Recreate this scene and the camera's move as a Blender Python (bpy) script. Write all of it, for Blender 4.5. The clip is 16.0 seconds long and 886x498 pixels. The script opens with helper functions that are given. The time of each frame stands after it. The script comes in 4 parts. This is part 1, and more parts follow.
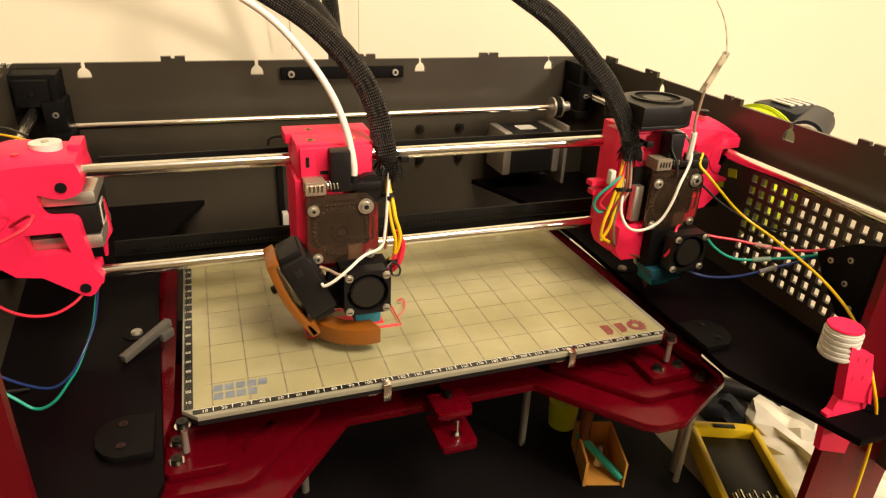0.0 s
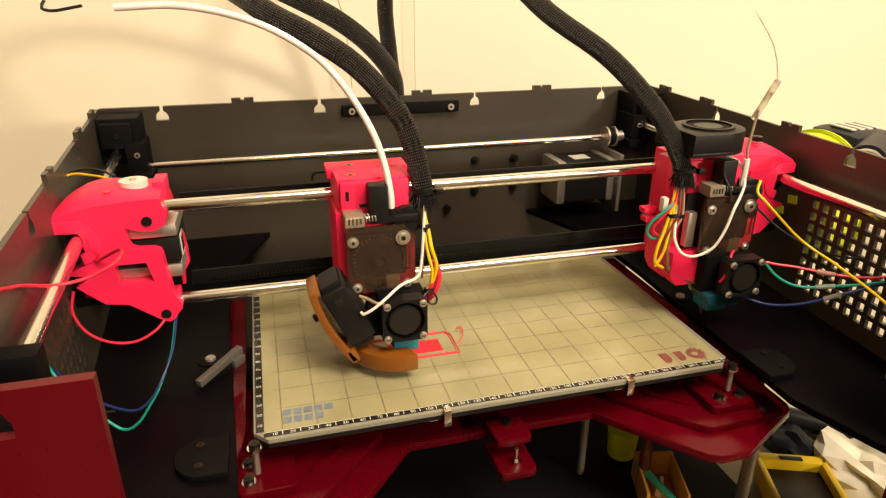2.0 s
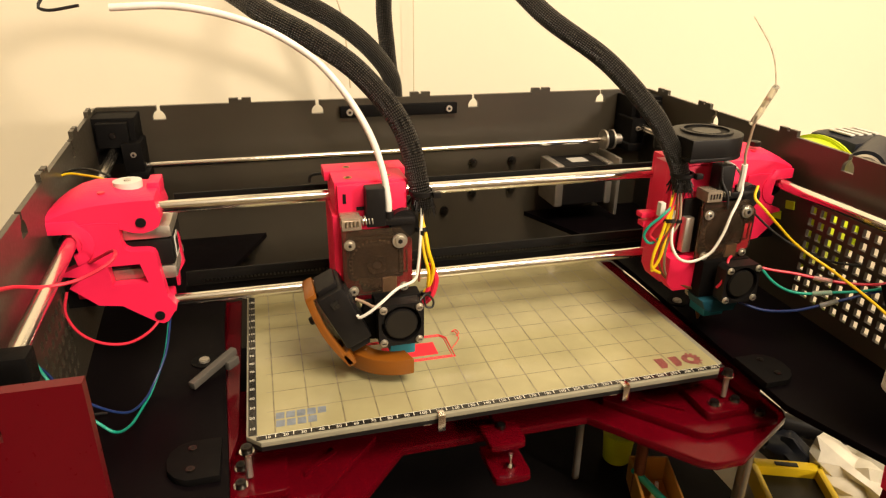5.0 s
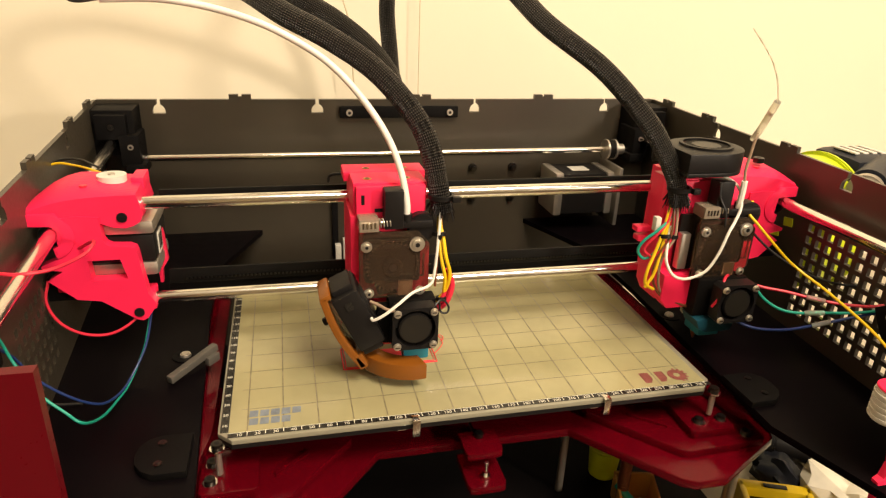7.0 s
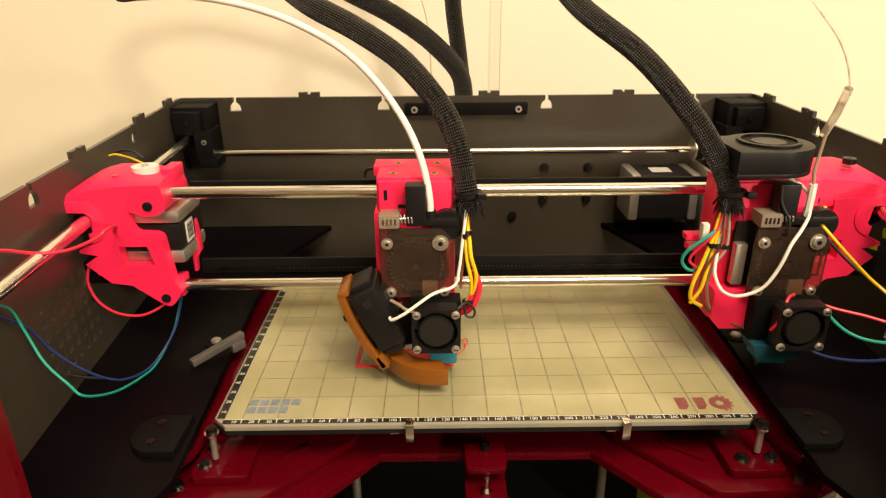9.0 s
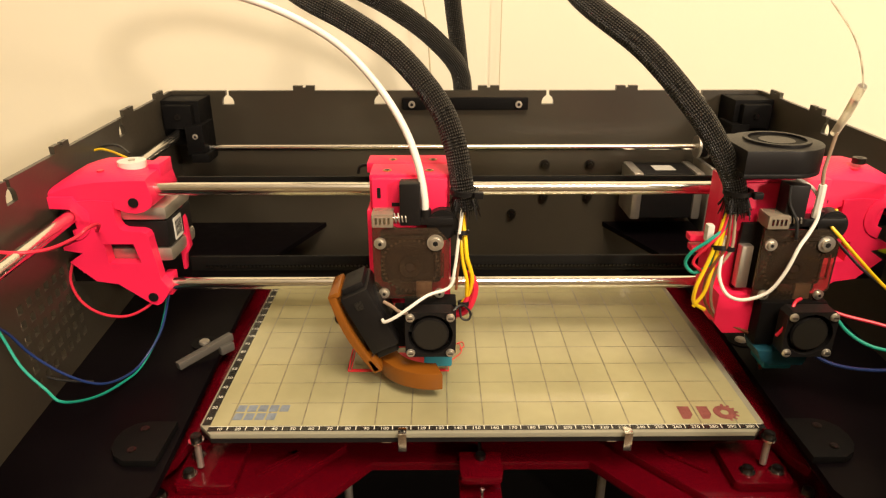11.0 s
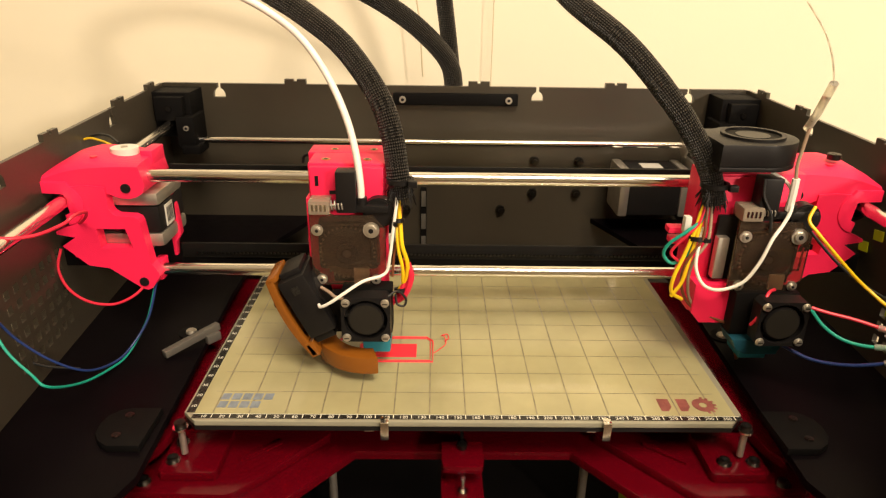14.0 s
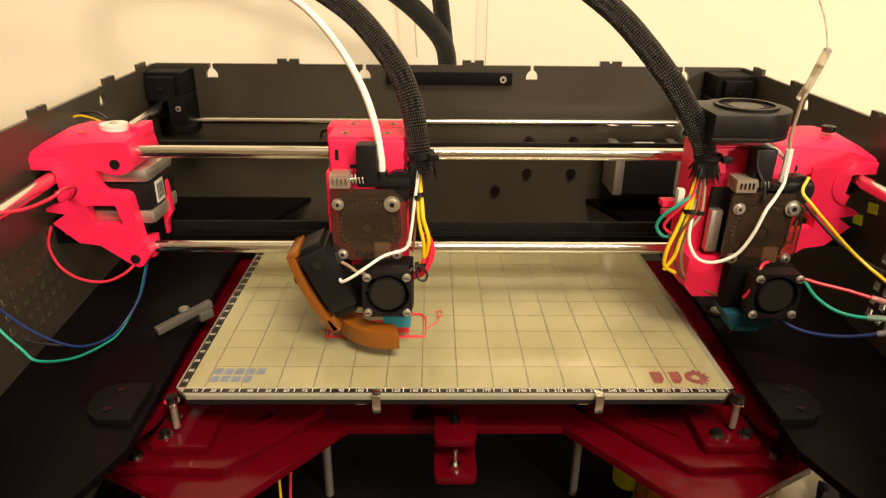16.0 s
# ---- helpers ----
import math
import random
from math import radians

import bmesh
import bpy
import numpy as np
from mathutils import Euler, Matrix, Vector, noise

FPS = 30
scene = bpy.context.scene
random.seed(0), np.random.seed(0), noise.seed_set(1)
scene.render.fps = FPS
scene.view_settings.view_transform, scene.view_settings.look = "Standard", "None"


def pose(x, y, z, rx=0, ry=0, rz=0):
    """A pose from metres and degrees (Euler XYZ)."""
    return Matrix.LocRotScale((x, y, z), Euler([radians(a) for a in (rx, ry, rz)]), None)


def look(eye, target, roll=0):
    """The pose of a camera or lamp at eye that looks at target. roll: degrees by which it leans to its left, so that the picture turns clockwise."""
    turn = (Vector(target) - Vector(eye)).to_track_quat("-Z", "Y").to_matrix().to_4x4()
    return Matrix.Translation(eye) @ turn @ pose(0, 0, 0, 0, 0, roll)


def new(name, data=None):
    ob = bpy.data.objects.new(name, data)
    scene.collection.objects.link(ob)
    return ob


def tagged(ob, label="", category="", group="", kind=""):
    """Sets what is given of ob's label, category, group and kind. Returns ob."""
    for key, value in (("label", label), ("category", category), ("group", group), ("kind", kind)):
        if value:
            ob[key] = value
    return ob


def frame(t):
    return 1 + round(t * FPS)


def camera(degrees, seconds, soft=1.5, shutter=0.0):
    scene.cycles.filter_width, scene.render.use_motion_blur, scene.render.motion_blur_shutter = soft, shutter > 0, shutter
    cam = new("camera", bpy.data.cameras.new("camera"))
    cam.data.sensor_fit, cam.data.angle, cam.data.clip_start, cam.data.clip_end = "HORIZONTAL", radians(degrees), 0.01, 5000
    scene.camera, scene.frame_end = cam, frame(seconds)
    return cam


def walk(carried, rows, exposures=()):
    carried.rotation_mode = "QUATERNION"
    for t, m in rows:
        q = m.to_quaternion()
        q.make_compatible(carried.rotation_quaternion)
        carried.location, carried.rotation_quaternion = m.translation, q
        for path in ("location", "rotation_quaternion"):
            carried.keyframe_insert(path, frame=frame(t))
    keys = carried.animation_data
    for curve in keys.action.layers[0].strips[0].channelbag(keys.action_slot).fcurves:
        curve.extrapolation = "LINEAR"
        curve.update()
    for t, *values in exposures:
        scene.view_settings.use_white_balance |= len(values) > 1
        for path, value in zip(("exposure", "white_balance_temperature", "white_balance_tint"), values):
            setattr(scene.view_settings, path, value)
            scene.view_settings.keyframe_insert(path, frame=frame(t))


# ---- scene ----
cam = camera(68.0, 16.0, soft=1.25)

PATH = [
    (0, (0.0238, -0.3084, 0.2344), (0.0871, -0.1388, 0.1493), 2.7),
    (0.5, (0.0194, -0.3169, 0.2404), (0.0780, -0.1441, 0.1583), 1.6),
    (1, (0.0189, -0.3184, 0.2396), (0.0746, -0.1438, 0.1595), 1.1),
    (1.5, (0.0186, -0.3184, 0.2410), (0.0705, -0.1419, 0.1626), 0.5),
    (2, (0.0169, -0.3181, 0.2404), (0.0658, -0.1404, 0.1628), 0.2),
    (2.5, (0.0167, -0.3173, 0.2402), (0.0647, -0.1393, 0.1626), 0.1),
    (3, (0.0177, -0.3149, 0.2409), (0.0653, -0.1372, 0.1625), 0.0),
    (3.5, (0.0162, -0.3150, 0.2404), (0.0638, -0.1373, 0.1621), 0.3),
    (4, (0.0179, -0.3170, 0.2414), (0.0661, -0.1393, 0.1631), 0.4),
    (6.5, (0.0254, -0.3151, 0.2421), (0.0743, -0.1370, 0.1654), 1.3),
    (7, (0.0396, -0.3174, 0.2401), (0.0845, -0.1381, 0.1637), 2.4),
    (7.5, (0.0667, -0.3185, 0.2371), (0.0899, -0.1342, 0.1631), 2.7),
    (8, (0.0970, -0.3156, 0.2373), (0.1090, -0.1297, 0.1645), 1.4),
    (8.5, (0.1141, -0.3165, 0.2343), (0.1204, -0.1307, 0.1606), 0.1),
    (9, (0.1224, -0.3105, 0.2302), (0.1239, -0.1254, 0.1545), -0.4),
    (11.5, (0.1256, -0.2933, 0.2279), (0.1270, -0.1090, 0.1503), 0.1),
    (12, (0.1268, -0.2919, 0.2271), (0.1279, -0.1077, 0.1493), 0.2),
    (12.5, (0.1288, -0.2925, 0.2273), (0.1299, -0.1083, 0.1495), 0.3),
    (13, (0.1300, -0.2941, 0.2275), (0.1317, -0.1097, 0.1500), 0.8),
    (13.5, (0.1309, -0.2958, 0.2270), (0.1330, -0.1115, 0.1494), 0.3),
    (14, (0.1311, -0.3005, 0.2267), (0.1341, -0.1163, 0.1489), 0.9),
    (14.5, (0.1311, -0.3043, 0.2259), (0.1342, -0.1200, 0.1483), 0.9),
    (15, (0.1327, -0.3049, 0.2213), (0.1358, -0.1207, 0.1433), 0.9),
    (15.5, (0.1341, -0.3049, 0.2182), (0.1373, -0.1214, 0.1388), 0.9),
    (16, (0.1359, -0.3028, 0.2170), (0.1390, -0.1197, 0.1366), 0.6),
]
walk(cam, [(t, look(eye, target, roll)) for t, eye, target, roll in PATH])

# ---- light ----
world = bpy.data.worlds.new("world")
scene.world = world
world.use_nodes = True
world.node_tree.nodes["Background"].inputs[0].default_value = (1.0, 0.86, 0.64, 1)
world.node_tree.nodes["Background"].inputs[1].default_value = 0.05


def lamp(name, at, energy, size, aim, colour):
    d = bpy.data.lights.new(name, "AREA")
    d.energy, d.size, d.shape, d.color = energy, size, "DISK", colour
    ob = new(name, d)
    ob.matrix_world = look(at, aim)
    return tagged(ob, "warm glowing lamp of the room", "lamp")


lamp("room_lamp", (1.40, -1.60, 0.66), 28, 0.19, (0.1, 0.3, 0.15), (1.0, 0.82, 0.63))
lamp("ceiling_lamp", (0.45, -0.80, 1.45), 44, 0.8, (0.15, 0.2, 0.1), (1.0, 0.83, 0.62))
scene.view_settings.exposure = 0.0


# ---- materials ----
def mat(name, colour, rough=0.5, metal=0.0, vary=0.12, scale=60.0, bump=0.0, fine=900.0, transmission=0.0,
        speck=0.0, coat=0.0, ior=1.45, alpha=1.0, sss=0.0, spec=0.5):
    m = bpy.data.materials.new(name)
    m.use_nodes = True
    nt = m.node_tree
    n, l = nt.nodes, nt.links
    b = n["Principled BSDF"]
    b.inputs["Roughness"].default_value, b.inputs["Metallic"].default_value = rough, metal
    b.inputs["Transmission Weight"].default_value, b.inputs["IOR"].default_value = transmission, ior
    b.inputs["Coat Weight"].default_value, b.inputs["Alpha"].default_value = coat, alpha
    b.inputs["Specular IOR Level"].default_value = spec
    if sss:
        b.inputs["Subsurface Weight"].default_value = sss
        b.inputs["Subsurface Radius"].default_value = (0.004, 0.001, 0.001)
    co = n.new("ShaderNodeTexCoord")
    big, small = n.new("ShaderNodeTexNoise"), n.new("ShaderNodeTexNoise")
    big.inputs["Scale"].default_value, small.inputs["Scale"].default_value = scale, fine
    big.inputs["Detail"].default_value, small.inputs["Detail"].default_value = 5, 3
    for x in (big, small):
        l.new(co.outputs["Object"], x.inputs["Vector"])
    mix = n.new("ShaderNodeMix")
    mix.data_type = "RGBA"
    lo = [max(0, c * (1 - vary)) for c in colour]
    hi = [min(1, c * (1 + vary)) for c in colour]
    mix.inputs["A"].default_value, mix.inputs["B"].default_value = (*lo, 1), (*hi, 1)
    add = n.new("ShaderNodeMath")
    add.operation = "MULTIPLY_ADD"
    add.inputs[1].default_value, add.inputs[2].default_value = 1.6, -0.3
    l.new(big.outputs["Fac"], add.inputs[0])
    l.new(add.outputs[0], mix.inputs["Factor"])
    l.new(mix.outputs["Result"], b.inputs["Base Color"])
    rr = n.new("ShaderNodeMapRange")
    rr.inputs["To Min"].default_value, rr.inputs["To Max"].default_value = max(0.02, rough * 0.75), min(1, rough * 1.25)
    l.new(small.outputs["Fac"], rr.inputs["Value"])
    l.new(rr.outputs[0], b.inputs["Roughness"])
    if bump:
        bp = n.new("ShaderNodeBump")
        bp.inputs["Strength"].default_value, bp.inputs["Distance"].default_value = bump, 0.0004
        l.new(small.outputs["Fac"], bp.inputs["Height"])
        l.new(bp.outputs[0], b.inputs["Normal"])
    return m


def layered(name, colour, rough=0.45, spec=0.4):
    """Printed plastic: fine horizontal layer lines."""
    m = mat(name, colour, rough, vary=0.08, scale=40, spec=spec)
    nt = m.node_tree
    n, l = nt.nodes, nt.links
    co, w, bp = n.new("ShaderNodeTexCoord"), n.new("ShaderNodeTexWave"), n.new("ShaderNodeBump")
    w.bands_direction = "Z"
    w.inputs["Scale"].default_value, w.inputs["Distortion"].default_value = 900, 0.4
    bp.inputs["Strength"].default_value, bp.inputs["Distance"].default_value = 0.25, 0.0002
    l.new(co.outputs["Object"], w.inputs["Vector"])
    l.new(w.outputs["Fac"], bp.inputs["Height"])
    l.new(bp.outputs[0], n["Principled BSDF"].inputs["Normal"])
    return m


def braided(name):
    """Woven sleeve: two crossing families of strands along the tube's UV."""
    m = mat(name, (0.012, 0.011, 0.010), 0.38)
    nt = m.node_tree
    n, l = nt.nodes, nt.links
    uv, sep = n.new("ShaderNodeUVMap"), n.new("ShaderNodeSeparateXYZ")
    l.new(uv.outputs[0], sep.inputs[0])
    waves = []
    for sign in (1, -1):
        a = n.new("ShaderNodeMath")
        a.operation = "MULTIPLY_ADD"
        a.inputs[1].default_value = sign * 15.0
        l.new(sep.outputs[0], a.inputs[0])
        k = n.new("ShaderNodeMath")
        k.operation = "MULTIPLY"
        k.inputs[1].default_value = 300.0
        l.new(sep.outputs[1], k.inputs[0])
        l.new(k.outputs[0], a.inputs[2])
        tau = n.new("ShaderNodeMath")
        tau.operation = "MULTIPLY"
        tau.inputs[1].default_value = 6.2832
        l.new(a.outputs[0], tau.inputs[0])
        s = n.new("ShaderNodeMath")
        s.operation = "SINE"
        l.new(tau.outputs[0], s.inputs[0])
        waves.append(s)
    mul = n.new("ShaderNodeMath")
    mul.operation = "MULTIPLY"
    l.new(waves[0].outputs[0], mul.inputs[0])
    l.new(waves[1].outputs[0], mul.inputs[1])
    bp = n.new("ShaderNodeBump")
    bp.inputs["Strength"].default_value, bp.inputs["Distance"].default_value = 1.0, 0.0016
    l.new(mul.outputs[0], bp.inputs["Height"])
    b = n["Principled BSDF"]
    l.new(bp.outputs[0], b.inputs["Normal"])
    # shade in the weave's gaps and shine on its crests, put into the colour
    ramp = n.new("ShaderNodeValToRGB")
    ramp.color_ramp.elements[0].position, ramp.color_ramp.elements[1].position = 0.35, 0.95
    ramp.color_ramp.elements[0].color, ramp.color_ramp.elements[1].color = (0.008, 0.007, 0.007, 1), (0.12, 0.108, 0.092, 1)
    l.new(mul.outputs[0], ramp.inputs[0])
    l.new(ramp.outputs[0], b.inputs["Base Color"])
    return m


PINK = layered("pink_plastic", (0.86, 0.018, 0.085), 0.45)
BLACKPRINT = layered("black_printed_plastic", (0.005, 0.0045, 0.0045), 0.55, 0.08)
BROWN = layered("amber_printed_plastic", (0.215, 0.07, 0.008), 0.22, 0.5)
PANEL = mat("black_panel", (0.042, 0.035, 0.025), 0.33, spec=0.75, vary=0.2, scale=14, fine=400, bump=0.03)
GLOSSBLACK = mat("black_acrylic", (0.0032, 0.0022, 0.0028), 0.34, ior=1.12, vary=0.2, scale=20, fine=120)
EDGE = mat("panel_cut_edge", (0.06, 0.05, 0.04), 0.55)
STEEL = mat("polished_steel", (0.78, 0.75, 0.70), 0.17, 1.0, vary=0.05)
DULLSTEEL = mat("dull_steel", (0.58, 0.54, 0.48), 0.42, 0.9, vary=0.15)
DARKSTEEL = mat("black_oxide_steel", (0.06, 0.055, 0.05), 0.35, 1.0)
BLACK = mat("black_plastic", (0.009, 0.008, 0.008), 0.42, bump=0.05, spec=0.28)
RUBBER = mat("belt_rubber", (0.005, 0.0045, 0.004), 0.6, spec=0.15)
SCREW = mat("bright_zinc_steel", (0.70, 0.66, 0.58), 0.36, 0.9, vary=0.05)
WHITE = mat("white_tube", (0.80, 0.76, 0.70), 0.35, sss=0.0)
CLOUDY = mat("cloudy_tube", (0.86, 0.83, 0.74), 0.3, transmission=0.8, ior=1.12)
SMOKE = mat("smoked_clear_plastic", (0.47, 0.34, 0.24), 0.06, transmission=0.95, vary=0.05, fine=200, ior=1.33)
RED = mat("red_acrylic", (0.19, 0.0015, 0.010), 0.16, transmission=0.62, vary=0.12, scale=25, fine=100, ior=1.3)
REDPANEL = mat("red_front_panel", (0.105, 0.002, 0.006), 0.3, spec=0.3, vary=0.12, scale=12, fine=300)
BED = mat("cream_print_sheet", (0.345, 0.316, 0.172), 0.15, vary=0.30, scale=15, fine=60)
GLASS = mat("frosted_glass_rim", (0.42, 0.40, 0.30), 0.10, vary=0.08, transmission=0.4)
LINE = mat("grid_ink", (0.19, 0.165, 0.10), 0.3, vary=0.5, scale=120)
INKBLACK = mat("ruler_ink", (0.016, 0.015, 0.013), 0.28)
INKWHITE = mat("ruler_white_ink", (0.72, 0.70, 0.60), 0.35)
INKBLUE = mat("faded_blue_ink", (0.17, 0.20, 0.24), 0.3, vary=0.3, scale=200)
INKRED = mat("faded_red_ink", (0.22, 0.075, 0.065), 0.3, vary=0.3, scale=200)
FILAMENT = mat("red_filament", (0.85, 0.03, 0.05), 0.4)
WALLPAINT = mat("cream_wall_paint", (0.80, 0.735, 0.58), 0.85, vary=0.025, scale=3, bump=0.15, fine=350)
WIRE_RED = mat("red_wire", (0.65, 0.02, 0.05), 0.4)
WIRE_YELLOW = mat("yellow_wire", (0.80, 0.52, 0.01), 0.4)
WIRE_GREEN = mat("green_wire", (0.01, 0.30, 0.22), 0.4)
WIRE_BLUE = mat("blue_wire", (0.012, 0.03, 0.13), 0.4)
WIRE_BLACK = mat("black_wire", (0.012, 0.012, 0.012), 0.4)
WIRE_WHITE = mat("white_wire", (0.78, 0.75, 0.68), 0.4)
WIRE_BROWN = mat("brown_wire", (0.16, 0.05, 0.02), 0.4)
GREYPLASTIC = mat("grey_metal_lever", (0.13, 0.12, 0.105), 0.4, 0.4)
LABEL = mat("white_label", (0.62, 0.60, 0.54), 0.5)
SILICONE = mat("blue_silicone", (0.02, 0.20, 0.28), 0.45)
LIME = mat("lime_plastic", (0.52, 0.62, 0.012), 0.4)
TOOLYELLOW = mat("yellow_toolbox_plastic", (0.72, 0.50, 0.01), 0.4)
PAPER = mat("crumpled_paper", (0.62, 0.58, 0.48), 0.8, vary=0.3, scale=30)
TABLETOP = mat("pale_table_top", (0.46, 0.41, 0.32), 0.5, vary=0.15, scale=8)
CLOTH = mat("dark_device_plastic", (0.018, 0.020, 0.028), 0.4, spec=0.3)
TABLE = mat("dark_interior_board", (0.005, 0.004, 0.0045), 0.6, spec=0.1)
BRASS = mat("brass", (0.62, 0.42, 0.14), 0.3, 1.0)
ORANGE = mat("orange_card", (0.55, 0.27, 0.05), 0.6)
BRAID = braided("braided_sleeve")
CEILING = mat("ceiling_paint", (0.78, 0.74, 0.66), 0.9, vary=0.03, scale=2)
CARPET = mat("room_floor", (0.18, 0.13, 0.09), 0.8, vary=0.2, scale=20)


# ---- mesh helpers (all sizes in millimetres) ----
def box(bm, x0, y0, z0, x1, y1, z1, bevel=0.0, m=None):
    made = bmesh.ops.create_cube(bm, size=1)
    vs = made["verts"]
    bmesh.ops.scale(bm, vec=(x1 - x0, y1 - y0, z1 - z0), verts=vs)
    bmesh.ops.translate(bm, vec=((x0 + x1) / 2, (y0 + y1) / 2, (z0 + z1) / 2), verts=vs)
    if bevel:
        es = list({e for v in vs for e in v.link_edges})
        out = bmesh.ops.bevel(bm, geom=es, offset=bevel, segments=2, affect="EDGES", profile=0.6)
        vs = list({v for f in out["faces"] for v in f.verts} | {v for v in vs if v.is_valid})
    if m is not None:
        bmesh.ops.transform(bm, matrix=m, verts=vs)
    return bm


def rod(bm, p0, p1, r, r2=None, segs=20, bevel=0.0):
    p0, p1 = Vector(p0), Vector(p1)
    d = p1 - p0
    turn = d.to_track_quat("Z", "Y").to_matrix().to_4x4()
    made = bmesh.ops.create_cone(bm, cap_ends=True, segments=segs, radius1=r, radius2=r if r2 is None else r2, depth=d.length,
                                 matrix=Matrix.Translation((p0 + p1) / 2) @ turn)
    if bevel:
        es = [e for e in {e for v in made["verts"] for e in v.link_edges} if any(len(f.verts) > 4 for f in e.link_faces)]
        bmesh.ops.bevel(bm, geom=es, offset=bevel, segments=2, affect="EDGES")
    return bm


def ring(bm, c, axis, ro, ri, h, segs=32):
    """A hollow ring round axis, from c on for h."""
    turn = Matrix.Translation(c) @ Vector(axis).to_track_quat("Z", "Y").to_matrix().to_4x4()
    rows = []
    for r, z in ((ri, 0), (ro, 0), (ro, h), (ri, h)):
        rows.append([bm.verts.new(turn @ Vector((r * math.cos(a), r * math.sin(a), z)))
                     for a in (2 * math.pi * k / segs for k in range(segs))])
    for i in range(4):
        a, b = rows[i], rows[(i + 1) % 4]
        for k in range(segs):
            q = (k + 1) % segs
            bm.faces.new((a[k], a[q], b[q], b[k]))
    return bm


def prism(bm, pts, axis, lo, hi, bevel=0.0):
    """A polygon in the plane across axis ('x': y, z; 'y': x, z; 'z': x, y), extruded from lo to hi."""
    put = {"x": lambda a, b, c: (c, a, b), "y": lambda a, b, c: (a, c, b), "z": lambda a, b, c: (a, b, c)}[axis]
    low = [bm.verts.new(put(a, b, lo)) for a, b in pts]
    top = [bm.verts.new(put(a, b, hi)) for a, b in pts]
    fs = [bm.faces.new(low), bm.faces.new(top)]
    for i in range(len(pts)):
        j = (i + 1) % len(pts)
        fs.append(bm.faces.new((low[i], low[j], top[j], top[i])))
    bmesh.ops.recalc_face_normals(bm, faces=fs)
    if bevel:
        es = list({e for f in fs[:2] for e in f.edges})
        bmesh.ops.bevel(bm, geom=es, offset=bevel, segments=2, affect="EDGES", profile=0.6)
    return bm


def curve(pts, per=8):
    """A smooth line through the points."""
    ps = [Vector(p) for p in pts]
    ps = [2 * ps[0] - ps[1]] + ps + [2 * ps[-1] - ps[-2]]
    out = []
    for i in range(1, len(ps) - 2):
        a, b, c, d = ps[i - 1:i + 3]
        for k in range(per):
            t = k / per
            out.append(0.5 * (2 * b + (c - a) * t + (2 * a - 5 * b + 4 * c - d) * t * t + (3 * b - a - 3 * c + d) * t ** 3))
    return out + [ps[-2]]


def tube(bm, pts, r, segs=12, v0=0.0, caps=True):
    """A tube along the points; its UV runs round it and along it in metres."""
    uv = bm.loops.layers.uv.verify()
    rows, along, s = [], [], v0
    up = None
    for i, p in enumerate(pts):
        t = (pts[min(i + 1, len(pts) - 1)] - pts[max(i - 1, 0)]).normalized()
        if up is None:
            up = Vector((0.31, 0.83, 0.46))
        up = (up - t * up.dot(t)).normalized()
        side = t.cross(up)
        if i:
            s += (p - pts[i - 1]).length / 1000
        rr = r[i] if isinstance(r, (list, tuple)) else r
        rows.append([bm.verts.new(p + (up * math.cos(a) + side * math.sin(a)) * rr)
                     for a in (2 * math.pi * k / segs for k in range(segs))])
        along.append(s)
    for i in range(len(rows) - 1):
        for k in range(segs):
            q = (k + 1) % segs
            f = bm.faces.new((rows[i][k], rows[i][q], rows[i + 1][q], rows[i + 1][k]))
            f.smooth = True
            for lp, (u, v) in zip(f.loops, ((k, i), (k + 1, i), (k + 1, i + 1), (k, i + 1))):
                lp[uv].uv = (u / segs, along[v])
    if caps:
        bm.faces.new(rows[0][::-1])
        bm.faces.new(rows[-1])
    return bm


BASE = {}


def thing(name, base, label, category, group="", kind=""):
    ob = new(name)
    ob.empty_display_size = 0.01
    ob.location = Vector(base) / 1000
    BASE[ob.name] = Vector(base)
    return tagged(ob, label, category, group, kind)


def origin(ob):
    while ob.parent:
        ob = ob.parent
    return BASE.get(ob.name, Vector((0, 0, 0)))


def mesh_of(name, bm, material, base=Vector((0, 0, 0)), smooth=True):
    bmesh.ops.translate(bm, vec=-Vector(base), verts=bm.verts)
    bmesh.ops.scale(bm, vec=(0.001, 0.001, 0.001), verts=bm.verts)
    me = bpy.data.meshes.new(name)
    bm.normal_update()
    for e in bm.edges:
        e.smooth = len(e.link_faces) == 2 and e.calc_face_angle(3.0) < 0.6
    for f in bm.faces:
        f.smooth = smooth
    bm.to_mesh(me)
    bm.free()
    me.materials.append(material)
    return me


def part(name, bm, material, parent, label=""):
    ob = new(name, mesh_of(name, bm, material, origin(parent)))
    ob.parent = parent
    return tagged(ob, label)


def single(name, bm, material, label, category="", kind="", group=""):
    return tagged(new(name, mesh_of(name, bm, material)), label, category, group, kind)


def B():
    return bmesh.new()


def text_bm(bm, body, size, at, turn=0.0):
    """Letters as flat slabs lying on the plane z of at (mm)."""
    c = bpy.data.curves.new("letters", "FONT")
    c.body, c.size, c.extrude, c.align_x, c.align_y = body, size, 0.03, "CENTER", "CENTER"
    c.resolution_u = 3
    ob = bpy.data.objects.new("letters", c)
    scene.collection.objects.link(ob)
    me = bpy.data.meshes.new_from_object(ob.evaluated_get(bpy.context.evaluated_depsgraph_get()))
    me.transform(Matrix.Translation(at) @ Matrix.Rotation(radians(turn), 4, "Z"))
    bm.from_mesh(me)
    bpy.data.objects.remove(ob)
    bpy.data.curves.remove(c)
    bpy.data.meshes.remove(me)


